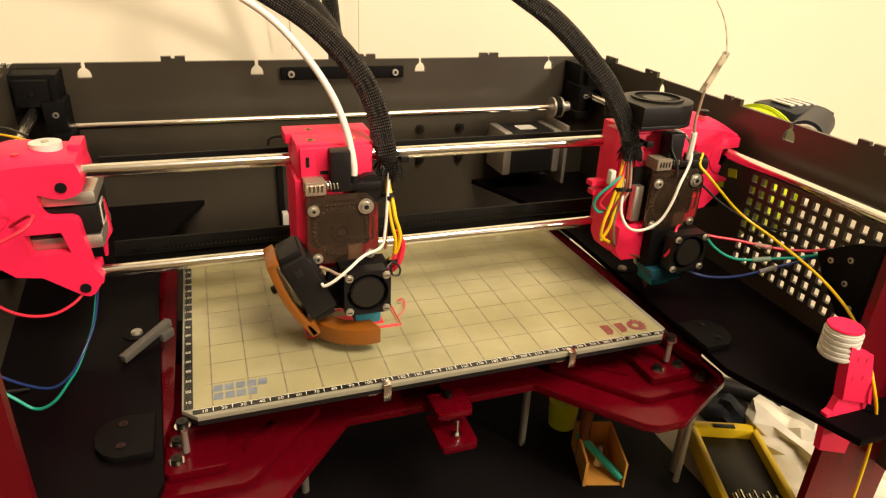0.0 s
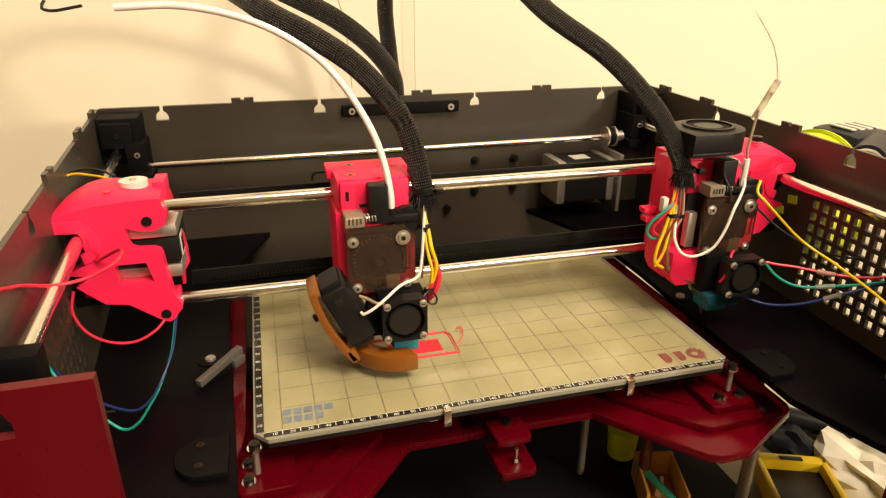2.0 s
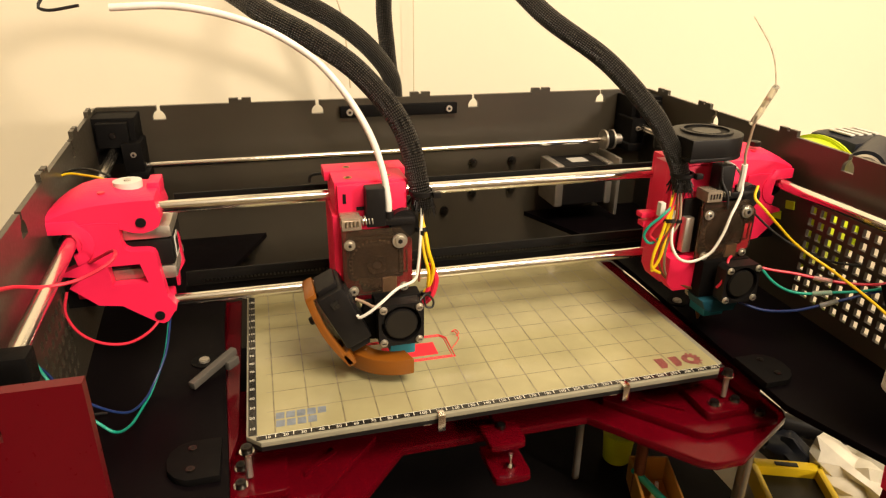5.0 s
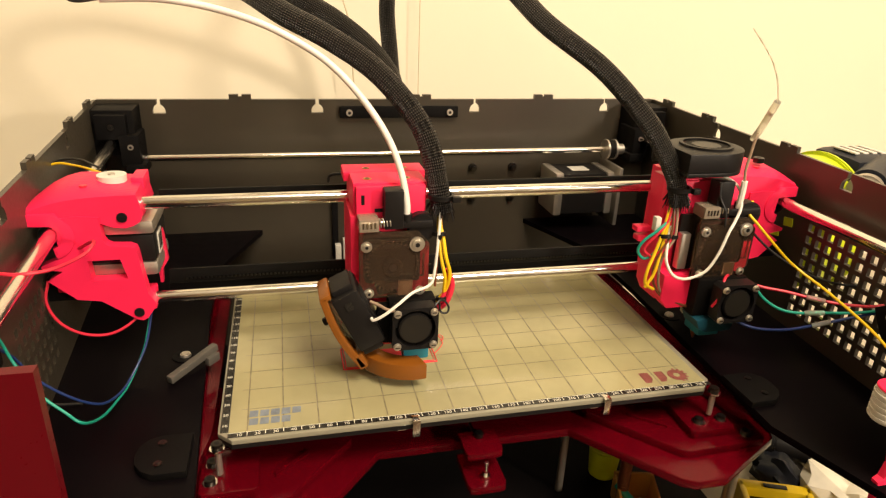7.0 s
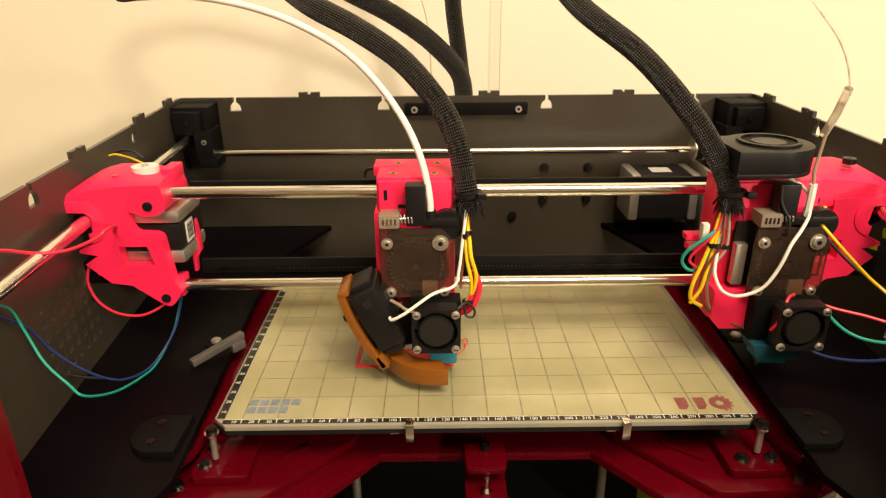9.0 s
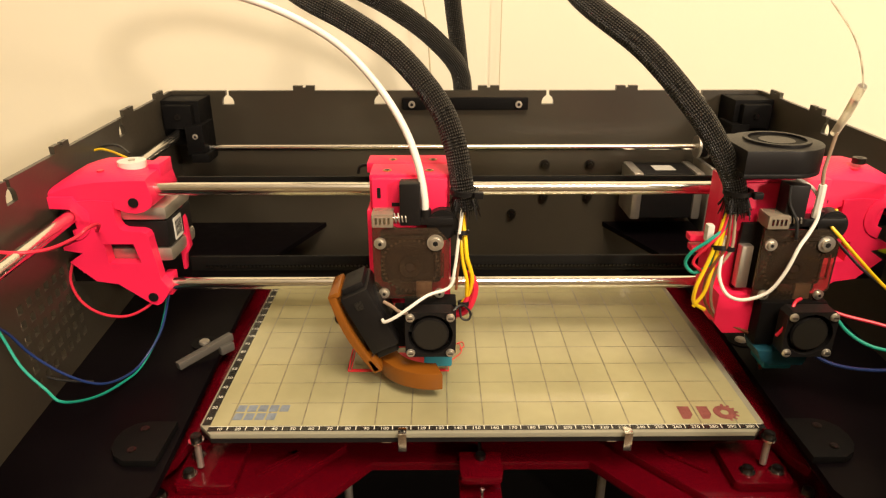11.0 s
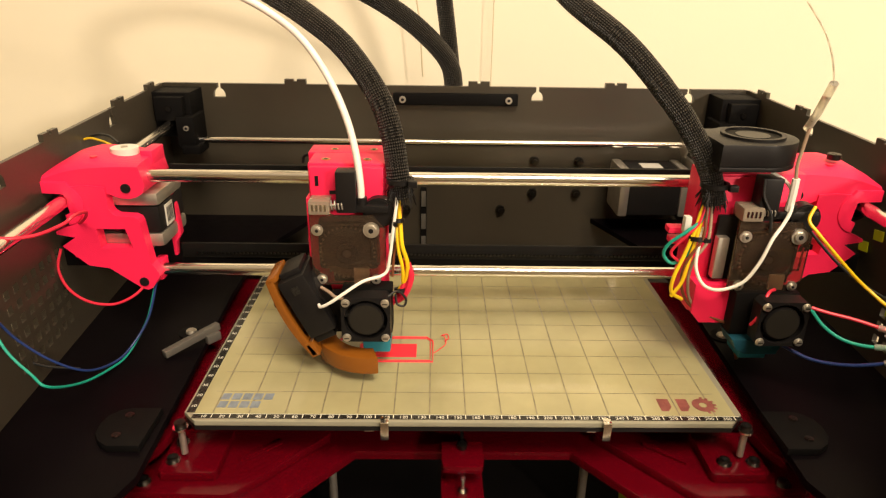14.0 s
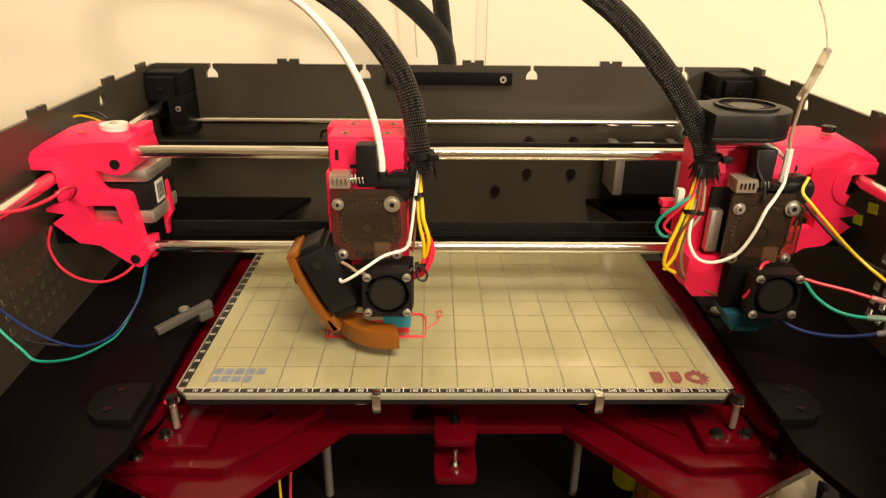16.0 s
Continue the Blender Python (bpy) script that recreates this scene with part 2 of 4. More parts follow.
def socket_screw(parent, x, y, z, axis, r=2.7, h=2.6, material=None):
    """A cap screw whose head points along axis."""
    a = Vector(axis)
    bm = B()
    p = Vector((x, y, z))
    rod(bm, p, p + a * h, r, segs=16, bevel=0.3)
    s = part("screw", bm, material or DARKSTEEL, parent)
    bm = B()
    rod(bm, p + a * (h - 0.1), p + a * (h + 0.15), r * 0.5, segs=6)
    part("socket", bm, BLACK, s)
    return s


# ---- the room ----
def slab(name, x0, y0, z0, x1, y1, z1, material, label):
    bm = B()
    box(bm, x0, y0, z0, x1, y1, z1)
    return single(name, bm, material, label, "room shell", "structure")


slab("wall_north", -2100, 470, -900, 2600, 570, 1600, WALLPAINT, "plain cream painted wall behind the printer")
slab("wall_south", -2100, -3100, -900, 2600, -3000, 1600, WALLPAINT, "plain cream painted wall behind the camera")
slab("wall_west", -2200, -3100, -900, -2100, 570, 1600, WALLPAINT, "plain cream painted side wall")
slab("wall_east", 2600, -3100, -900, 2700, 570, 1600, WALLPAINT, "plain cream painted side wall")
slab("floor", -2200, -3100, -1000, 2700, 570, -900, CARPET, "dark brown floor of the room")
slab("table_top", -620, -150, -180, 1400, 468, -142.5, TABLETOP, "pale table top under the printer")
slab("ceiling", -2200, -3100, 1600, 2700, 570, 1700, CEILING, "plain white painted ceiling")

# ---- the printer's case ----
XW, XE, YN, YS, TOP, DECK = -124.0, 428.0, 330.0, -128.0, 127.0, -4.0
case = thing("printer_case", (152, 100, -260), "open black panel case of a large desktop printer", "printer case")


def panel(length, slots, tabs, notches=()):
    """Outline of a panel's upper part along its length: keyhole slots cut from the top edge, and tabs standing on it."""
    cuts = []
    for s in slots:
        cuts.append((s - 1.6, [(s - 1.6, 0), (s - 1.6, -4.2), (s - 3.4, -5.4), (s - 4.9, -7.4), (s - 5.6, -10), (s - 5.6, -12.8), (s + 5.6, -12.8),
                               (s + 5.6, -10), (s + 4.9, -7.4), (s + 3.4, -5.4), (s + 1.6, -4.2), (s + 1.6, 0)]))
    for t in tabs:
        cuts.append((t - 10, [(t - 10, 0), (t - 10, 4.6), (t - 1.6, 4.6), (t - 1.6, 2.6), (t + 1.6, 2.6), (t + 1.6, 4.6), (t + 10, 4.6), (t + 10, 0)]))
    out = []
    for _, c in sorted(cuts, key=lambda c: c[0]):
        out += c
    return [(0, 0)] + out + [(length, 0)]


def flat_panel(name, outline, axis, lo, hi, bottom, label):
    pts = outline + [(outline[-1][0], bottom), (outline[0][0], bottom)]
    bm = B()
    prism(bm, pts, axis, lo, hi)
    bmesh.ops.triangulate(bm, faces=[f for f in bm.faces if len(f.verts) > 4])
    return bm


def shift(pts, du, dv):
    return [(a + du, b + dv) for a, b in pts]


part("back_panel", flat_panel("back", shift(panel(XE - XW, [52, 195, 353, 497], [124, 297, 427]), XW, TOP), "y", YN, YN + 5, -260, ""),
            PANEL, case, "satin black back panel with keyhole slots and tabs")
def pierced(name, holes, x0, x1, foot, lean, label):
    """A side panel: its top strip with slots and tabs, and a field of square vent holes below. lean: its turn about the back corner."""
    pts = shift(panel(YN - YS, [48, 170, 330], [105, 235, 350, 425]), YS, TOP)
    bm = B()
    prism(bm, pts + [(YN, 92), (YS, 92)], "x", x0, x1)
    bmesh.ops.triangulate(bm, faces=[f for f in bm.faces if len(f.verts) > 4])
    (ya, yb, pitch), (za, zb, zp), s = holes
    box(bm, x0, YS, foot, x1, YN, za)
    box(bm, x0, YS, zb, x1, YN, 92)
    z = za
    while z < zb - 1:
        box(bm, x0, YS, z + s * 0.75, x1, YN, z + zp)
        box(bm, x0, YS, z, x1, ya, z + s * 0.75)
        box(bm, x0, yb, z, x1, YN, z + s * 0.75)
        y = ya
        while y < yb - 1:
            box(bm, x0, y + s * 0.72, z, x1, y + pitch, z + s * 0.75)
            y += pitch
        z += zp
    corner = Vector((x0, YN, 0))
    bmesh.ops.rotate(bm, cent=corner, matrix=Matrix.Rotation(radians(lean), 3, "Z"), verts=bm.verts)
    return part(name, bm, PANEL, case, label)


pierced("side_panel", ((-70, 70, 10.0), (10, 84.8, 9.35), 8.0), XE, XE + 3, -60, -2.6, "satin black side panel with rows of vent holes")
pierced("side_panel", ((20, 90, 10.0), (10, 66.1, 9.35), 7.0), XW - 3, XW, -140, 4.0, "satin black side panel with rows of vent holes")

# deck plates beside and behind the bed
for name, sgn in (("deck_plate", 1), ("deck_plate", -1)):
    cx = 152.0
    pts = [(XW, -122), (-40, -122), (-14, -46), (-23, 150), (-23, 240), (12, YN), (XW, YN)]
    if sgn < 0:
        pts = [(2 * cx - x, y) for x, y in pts][::-1]
    bm = B()
    prism(bm, pts, "z", DECK - 5, DECK, 0.4)
    part(name, bm, GLOSSBLACK, case, "glossy black deck plate")
bm = B()
prism(bm, [(XW, YS), (336, YS), (352, -20), (352, YN), (XW, YN)], "z", -142, -135)
part("base_plate", bm, TABLE, case, "dark base board below the bed")

# red front panels left and right of the opening
FRONT, FTOP = -92.0, 108.0
for sgn in (1, -1):
    pts = [(XW + 6, FTOP), (-91.2, FTOP), (-91.2, FTOP - 6.5), (-95, FTOP - 9), (-97.5, FTOP - 14), (-97.5, FTOP - 20), (-78.5, FTOP - 20), (-78.5, FTOP - 14),
           (-81, FTOP - 9), (-84.8, FTOP - 6.5), (-84.8, FTOP), (-50, FTOP), (-50, -135), (XW + 6, -135)]
    if sgn < 0:
        pts = [(304.5 - x, z) for x, z in pts][::-1]
    bm = B()
    prism(bm, pts, "y", FRONT - 5, FRONT)
    bmesh.ops.triangulate(bm, faces=[f for f in bm.faces if len(f.verts) > 4])
    part("front_panel", bm, REDPANEL, case, "dark red acrylic front panel with a keyhole slot")

# reinforcing strip and bolts on the back panel
strip = thing("mounting_strip", (151, YN - 4, 115), "black printed strip bolted inside the back panel", "bracket")
bm = B()
box(bm, 92, YN - 6, 110, 210, YN - 0.2, 121, 1.0)
part("strip", bm, BLACKPRINT, strip)
for x in (101, 201):
    socket_screw(strip, x, YN - 6, 115.5, (0, -1, 0), 3.2, 2.5, DULLSTEEL)
for x, z in ((230, 56), (274, 56), (230, 23), (274, 23), (199, 5), (103, 4)):
    nut = thing("panel_bolt", (x, YN, z), "small black bolt through the back panel", "bolt", "bolts of the back panel")
    bm = B()
    rod(bm, (x, YN, z), (x, YN - 3, z), 4.6, segs=24, bevel=0.5)
    w = part("washer", bm, DARKSTEEL, nut)
    bm = B()
    rod(bm, (x, YN - 3, z), (x, YN - 6.5, z), 2.8, segs=6, bevel=0.3)
    part("head", bm, DARKSTEEL, nut)


# ---- drive shaft, guide rods and corner blocks ----
def guide(name, p0, p1, r, material, label):
    bm = B()
    rod(bm, p0, p1, r, segs=28, bevel=0.5)
    return single(name, bm, material, label, "rod")


guide("drive_shaft", (-92, 300, 80.5), (390, 300, 80.5), 2.9, STEEL, "long polished steel drive shaft across the back")
guide("guide_rod", (-89.5, -46, 92), (-108.8, 326, 96.3), 4.2, STEEL, "polished steel guide rod along the side")
guide("guide_rod", (400, -122, 94.5), (400, 326, 94.5), 4.2, STEEL, "polished steel guide rod along the side")
for sgn in (1, -1):
    f = (lambda x: x) if sgn > 0 else (lambda x: 304 - x)

    def bx(bm, x0, y0, z0, x1, y1, z1, bev=1.2):
        a, b = sorted((f(x0), f(x1)))
        box(bm, a, y0, z0, b, y1, z1, bev)

    blk = thing("corner_block", (f(-105), 312, 92), "black printed corner block holding the rod ends", "bracket", "corner blocks")
    bm = B()
    bx(bm, -123.5, 296, 84, -88, 329.5, 124)
    bx(bm, -118, 288, 100, -93, 300, 121)
    part("body", bm, BLACKPRINT, blk)
    bm = B()
    bx(bm, -100, 286, 76, -84, 318, 104)
    bx(bm, -96, 282, 71, -80, 308, 79)
    part("bearing_holder", bm, BLACKPRINT, blk)
    socket_screw(blk, f(-91), 286, 94, (0, -1, 0), 2.4, 1.6, DULLSTEEL)
    socket_screw(blk, f(-105), 288, 111, (0, -1, 0), 2.6, 1.6)
blk = thing("rod_block", (-92, -66, 80), "black printed block holding the front end of the side rod", "bracket")
bm = B()
box(bm, -121, -90, 60, -84, -44, 84, 1.2)
box(bm, -101, -58, 83, -80, -46.5, 99, 1.5)
part("body", bm, BLACKPRINT, blk)
socket_screw(blk, -112, -60, 84, (0, 0, 1), 2.4, 1.4)
blk = thing("side_bracket", (404, -42, 50), "black printed bracket with bright screws on the side panel", "bracket")
bm = B()
prism(bm, [(-21, 58), (-29, 45), (-48, 24), (-60, 24), (-63, 80), (-45, 74)], "x", 396, 405, 1.0)
part("plate", bm, BLACKPRINT, blk)
bm = B()
box(bm, 404.8, -62, 30, 411, -50, 74, 0.6)
part("flange", bm, BLACKPRINT, blk)
for y, z in ((-33, 57), (-46, 63), (-47, 47), (-55, 33)):
    socket_screw(blk, 396, y, z, (-1, 0, 0), 2.0, 1.0, DULLSTEEL)
pul = thing("belt_pulley", (372, 300, 80), "steel toothed pulley with two flanges on the shaft", "pulley")
bm = B()
for x0, x1, r in ((364, 366, 10.5), (366, 373, 8.6), (373, 375, 10.5), (375, 384, 5.5)):
    rod(bm, (x0, 300, 80.5), (x1, 300, 80.5), r, segs=28)
part("wheel", bm, DULLSTEEL, pul)
bm = B()
ring(bm, (366.4, 300, 80.5), (1, 0, 0), 9.6, 8.4, 6.2)
part("belt", bm, RUBBER, pul)

motor = thing("stepper_motor", (336, 300, 32), "black stepper motor with bare metal end caps and a white label", "motor")
bm = B()
box(bm, 312, 278, 18, 360, 320, 61, 3)
part("body", bm, BLACK, motor)
bm = B()
box(bm, 303, 277, 17, 312.5, 321, 62, 3)
part("end_cap", bm, DULLSTEEL, motor, "bare metal end cap")
bm = B()
box(bm, 359.5, 277, 17, 368, 321, 62, 3)
part("end_cap", bm, DULLSTEEL, motor, "bare metal end cap")
bm = B()
box(bm, 326, 290, 60.6, 345, 306, 61.3)
part("label", bm, LABEL, motor, "white printed label")
bm = B()
box(bm, 372, 276, 4, 376, 322, 66, 1)
part("mounting_plate", bm, DULLSTEEL, motor)
bm = B()
rod(bm, (368, 300, 39), (384, 300, 39), 2.5)
part("shaft", bm, STEEL, motor)

# hardware low on the back panel
hook = thing("cable_clip_rail", (115, YN, -20), "pale metal clip rail low on the back panel", "bracket")
bm = B()
for x in (82, 118):
    box(bm, x, YN - 5, -60, x + 6, YN - 0.3, 28, 0.5)
part("rail", bm, BLACKPRINT, hook)
for z in (18, -6, -30):
    bm = B()
    box(bm, 118.6, YN - 6.5, z - 9, 123.4, YN - 5.05, z + 7, 0.3)
    part("window", bm, GREYPLASTIC, hook, "grey slot plate")
bm = B()
box(bm, 84, YN - 14, -40, 90, YN - 5.05, -20, 0.8)
box(bm, 92, YN - 14, -40, 97, YN - 5.05, -14, 0.8)
box(bm, 84, YN - 14, -46, 97, YN - 5.05, -39, 0.8)
part("clip", bm, LABEL, hook, "white plastic clip")

# ---- the heated bed ----
bed = thing("print_bed", (150, 100, -8), "cream gridded print bed with a printed ruler edge", "print bed")


def chamfered(x0, y0, x1, y1, c):
    return [(x0 + c, y0), (x1 - c, y0), (x1, y0 + c), (x1, y1 - c), (x1 - c, y1), (x0 + c, y1), (x0, y1 - c), (x0, y0 + c)]


bm = B()
prism(bm, chamfered(-6, -6.6, 305, 207, 8), "z", -3.4, -0.4, 0.4)
part("glass_plate", bm, GLASS, bed, "clear glass plate with cut corners")
bm = B()
prism(bm, chamfered(-6, -6.4, 305, 206, 8), "z", -6.4, -3.6)
part("heater_plate", bm, BLACK, bed, "dark heater plate below the glass")
bm = B()
box(bm, 0, 0, -0.39, 301, 205, 0.0)
part("print_sheet", bm, BED, bed, "cream translucent printing sheet")
def repeat_part(name, bm, material, parent, spots, label=""):
    """One piece, repeated at the given offsets (mm) on shared mesh data."""
    first = part(name, bm, material, parent, label)
    for s in spots:
        ob = new(name, first.data)
        ob.parent = parent
        ob.location = Vector(s) / 1000
    return first


bm = B()
box(bm, 10 - 0.38, 0.5, 0.01, 10 + 0.38, 204, 0.05)
repeat_part("grid_line", bm, LINE, bed, [(20 * k, 0, 0) for k in range(1, 15)])
bm = B()
box(bm, 6, 20.35, 0.012, 296, 20.85, 0.052)
repeat_part("grid_line", bm, LINE, bed, [(0, 20.15 * k, 0) for k in range(1, 10)])
bm = B()
box(bm, -0.5, -4.2, -0.37, 304, -0.3, -0.3)
box(bm, -4.8, 1.0, -0.37, -0.3, 204, -0.3)
part("ruler_band", bm, INKBLACK, bed, "black printed ruler band")
bm = B()
box(bm, -0.5, -0.3, -0.36, 303, 0.0, -0.28)
part("ruler_line", bm, INKWHITE, bed)
bm = B()
box(bm, 10 - 0.22, -3.4, -0.29, 10 + 0.22, -0.4, -0.24)
repeat_part("ruler_tick", bm, INKWHITE, bed, [(10 * k, 0, 0) for k in range(1, 30)])
for k in range(1, 31):
    bm = B()
    text_bm(bm, str(10 * k), 3.3, (10 * k - 4.3, -2.4, -0.27))
    part("ruler_figure", bm, INKWHITE, bed)
for k in range(1, 20):
    bm = B()
    text_bm(bm, str(10 * k), 3.3, (-2.7, 10 * k - 3.0, -0.27))
    part("ruler_figure", bm, INKWHITE, bed)
# faded emblems in the corners of the sheet, as plain shapes
for y0, cells in ((12.5, 5), (5.0, 4)):
    for k in range(cells):
        bm = B()
        x = 10.5 + k * 6.1
        prism(bm, [(x, y0), (x + 5.0, y0), (x + 5.4, y0 + 6.0), (x + 0.4, y0 + 6.0)], "z", 0.055, 0.09)
        part("emblem_block", bm, INKBLUE, bed, "faded blue-grey printed block")
for x0, w in ((261, 6.8), (272, 6.4)):
    bm = B()
    prism(bm, [(x0, 4), (x0 + w * 0.6, 4), (x0 + w, 8), (x0 + w, 15.5), (x0, 15.5)], "z", 0.055, 0.09)
    part("emblem_block", bm, INKRED, bed, "faded dark red printed block")
bm = B()
ring(bm, (286.5, 9.8, 0.055), (0, 0, 1), 6.2, 2.2, 0.035, 24)
for k in range(7):
    a = radians(-80 + 27 * k)
    box(bm, -0.8, 6.0, 0.055, 0.8, 7.8, 0.09, 0, Matrix.Translation((286.5, 9.8, 0)) @ Matrix.Rotation(a - radians(90), 4, "Z"))
part("emblem_ring", bm, INKRED, bed, "faded dark red toothed ring")
for x in (105.5, 227.5):
    bm = B()
    box(bm, x - 2.3, -8.6, -0.2, x + 2.3, -3.2, 0.9, 0.4)
    box(bm, x - 2.3, -9.2, -10.5, x + 2.3, -8.0, 0.9, 0.4)
    box(bm, x - 2.3, -9.0, -10.8, x + 2.3, -5.0, -9.8, 0.3)
    part("spring_clip", bm, STEEL, bed, "bent steel spring clip")
    bm = B()
    box(bm, x - 11, -7.9, -5.6, x - 6, -7.4, -5.2)
    part("wire_end", bm, STEEL, bed)
for x, y in ((-6.0, -6.2), (304.8, -6.4)):
    bm = B()
    ring(bm, (x, y, -5.4), (0, 0, 1), 4.2, 2.2, 1.2, 24)
    part("washer", bm, STEEL, bed)
    socket_screw(bed, x, y, -4.2, (0, 0, 1), 3.1, 3.2)
    bm = B()
    rod(bm, (x, y, -22), (x, y, -5.5), 1.9, segs=14)
    part("standoff", bm, DULLSTEEL, bed)

# ---- red acrylic carrier below the bed ----
carrier = thing("bed_carrier", (152, 60, -36), "clear red acrylic carrier frame under the bed", "bed frame")
for sgn in (1, -1):
    f = (lambda x: x) if sgn > 0 else (lambda x: 300 - x)

    def pts_of(p):
        q = [(f(x), y) for x, y in p]
        return q if sgn > 0 else q[::-1]

    bm = B()
    prism(bm, pts_of([(149, 12), (86, 12), (36, -46), (28, -50), (8, -50), (-46, -22), (-50, -14), (-50, 100), (149, 100)]), "z", -42, -36, 0.5)
    part("arm", bm, RED, carrier)
    bm = B()
    prism(bm, pts_of([(-33, -28), (22, -30), (27, -27.5), (70, 20), (70, 60), (-36, 60), (-36, -25)]), "z", -35.5, -30, 0.5)
    part("corner_plate", bm, RED, carrier)
    bm = B()
    prism(bm, pts_of([(-17, -18), (-15, -20), (13, -20), (15, -18), (15, 16), (-17, 16)]), "z", -29.6, -24, 0.5)
    part("spacer_block", bm, RED, carrier, "bright red acrylic spacer block")
    bm = B()
    prism(bm, pts_of([(-34, -6), (-24, -18), (-18.5, -8), (-12, 24), (-12, 205), (-34, 205)]), "z", -22, -16, 0.5)
    part("side_rail", bm, RED, carrier)
    bm = B()
    prism(bm, pts_of([(24, -6), (44, 10), (44, 13), (24, -3)]), "z", -29.6, -28.4)
    part("tie_bar", bm, RED, carrier)
    for x, y, z in ((-11, -11, -24), (-11, 4, -24) if sgn > 0 else (5.5, -11, -24), (-24, -21, -30)):
        socket_screw(carrier, f(x), y, z, (0, 0, 1), 3.0, 3.4)
        bm = B()
        ring(bm, (f(x), y, z + 0.05), (0, 0, 1), 4.2, 2.9, 0.8, 20)
        part("washer", bm, STEEL, carrier)
    bm = B()
    rod(bm, (f(-22), -24, -120), (f(-22), -24, -36.2), 2.3, segs=16)
    part("lift_rod", bm, DULLSTEEL, carrier, "steel lift rod")
for y, z0 in ((-10, -33), (-21, -50)):
    bm = B()
    prism(bm, [(137, y + 4), (138, y + 1), (141, y), (157, y), (160, y + 1), (161, y + 4), (161, 11.5), (137, 11.5)], "z", z0, z0 + 5, 0.5)
    part("tab", bm, RED, carrier)
socket_screw(carrier, 149, 6, -28, (0, 0, 1), 3.0, 3.2)
bm = B()
rod(bm, (149, -13, -45), (149, -13, -33), 1.3, segs=12)
rod(bm, (149, -13, -45), (149, -13, -42), 3.0, segs=12)
part("adjusting_screw", bm, STEEL, carrier)

# ---- small things on the deck ----
for sgn in (1, -1):
    f = (lambda x: x) if sgn > 0 else (lambda x: 298 - x)
    h = thing("end_stop", (f(-38), -16, DECK), "rounded black printed end stop screwed to the deck", "bracket", "end stops of the deck")
    bm = B()
    pts = [(-22, 4), (-38, 4), (-44, 2), (-48.5, -3), (-50, -10), (-49, -18), (-45, -24), (-39, -28), (-22, -28)]
    pts = [(f(x + 3), y) for x, y in pts]
    prism(bm, pts if sgn > 0 else pts[::-1], "z", DECK, DECK + 4.5, 0.8)
    part("body", bm, BLACKPRINT, h)
    for y in (-3, -20):
        socket_screw(h, f(-34), y, DECK + 4.5, (0, 0, 1), 2.4, 0.8, DARKSTEEL)
    k = thing("deck_knob", (f(-34), 94, DECK), "round dark deck fitting with a bright screw", "screw", "fittings of the deck")
    bm = B()
    ring(bm, (f(-34), 94, DECK), (0, 0, 1), 8.5, 4.2, 0.9, 28)
    part("collar", bm, BLACKPRINT, k)
    bm = B()
    rod(bm, (f(-34), 94, DECK), (f(-34), 94, DECK + 2.6), 4.0, 3.2, segs=18, bevel=0.6)
    part("screw", bm, DULLSTEEL, k)
lever = thing("lever", (-26, 74, DECK), "grey metal lever bar lying across the bed's edge", "lever")
bm = B()
m = Matrix.Translation((-26.5, 75, 2)) @ Matrix.Rotation(radians(50), 4, "Z") @ Matrix.Rotation(radians(-6), 4, "Y")
box(bm, -20, -2.4, -2.5, 20, 2.4, 2.5, 0.7, m)
part("bar", bm, GREYPLASTIC, lever)
bm = B()
m2 = Matrix.Translation((-15.5, 83, -1)) @ Matrix.Rotation(radians(50), 4, "Z")
box(bm, -5, -2.0, -3, 5, 2.0, 3, 0.8, m2)
part("foot", bm, GREYPLASTIC, lever)

# ---- the printed part growing on the bed ----
job = thing("printed_outline", (101, 68, 0), "thin red first-layer outline printed on the bed", "print")
bm = B()
X0, X1, Y0, Y1 = 69, 131.5, 53.0, 83.0
path = [(X0, Y0), (X1, Y0), (X1, Y1 - 5), (X1 - 4, Y1), (X0 + 4, Y1), (X0, Y1 - 5), (X0, Y0)]
for w, o in ((0.55, 0), (0.35, 1.7)):
    q = [(min(max(x, X0 + o), X1 - o), min(max(y, Y0 + o), Y1 - o)) for x, y in path]
    tube(bm, [Vector((x, y, 0.2)) for x, y in q], w, 6)
part("outline", bm, FILAMENT, job)
bm = B()
prism(bm, [(84, 58.5), (121, 58.5), (121, 74), (84, 74)], "z", 0.06, 0.45)
part("infill", bm, FILAMENT, job, "solid red infill patch")
bm = B()
tube(bm, curve([(132, 63, .3), (136, 68, .3), (140, 74, 1), (139, 80, 3), (137, 82, 2), (141, 86, 1), (142, 80, 1.5), (139, 77, .8)], 6), 0.28, 6)
part("stray_strand", bm, FILAMENT, job, "loose red filament strand")

# ---- the gantry that slides along the side rods ----
GY = 95.0
gantry = thing("gantry", (150, GY, 75), "sliding gantry with bright pink printed ends and two steel rods", "gantry")
for z in (107.3, 43.6):
    bm = B()
    rod(bm, (-60, GY, z), (372, GY, z), 4.0, segs=32, bevel=0.4)
    part("cross_rod", bm, STEEL, gantry, "polished steel cross rod")
for z0, z1 in ((103.0, 109.5), (44.5, 54.5)):
    bm = B()
    box(bm, -40, 113, z0, 372, 115.2, z1, 0.3)
    b = part("drive_belt", bm, RUBBER, gantry, "black toothed drive belt")
bm = B()
for k in range(150):
    x = -30 + k * 2.6
    box(bm, x, 111.9, 47.0, x + 1.3, 112.95, 48.2)
part("belt_teeth", bm, DARKSTEEL, gantry)
bm = B()
box(bm, -42, 116, 36, 372, 128, 43, 0.6)
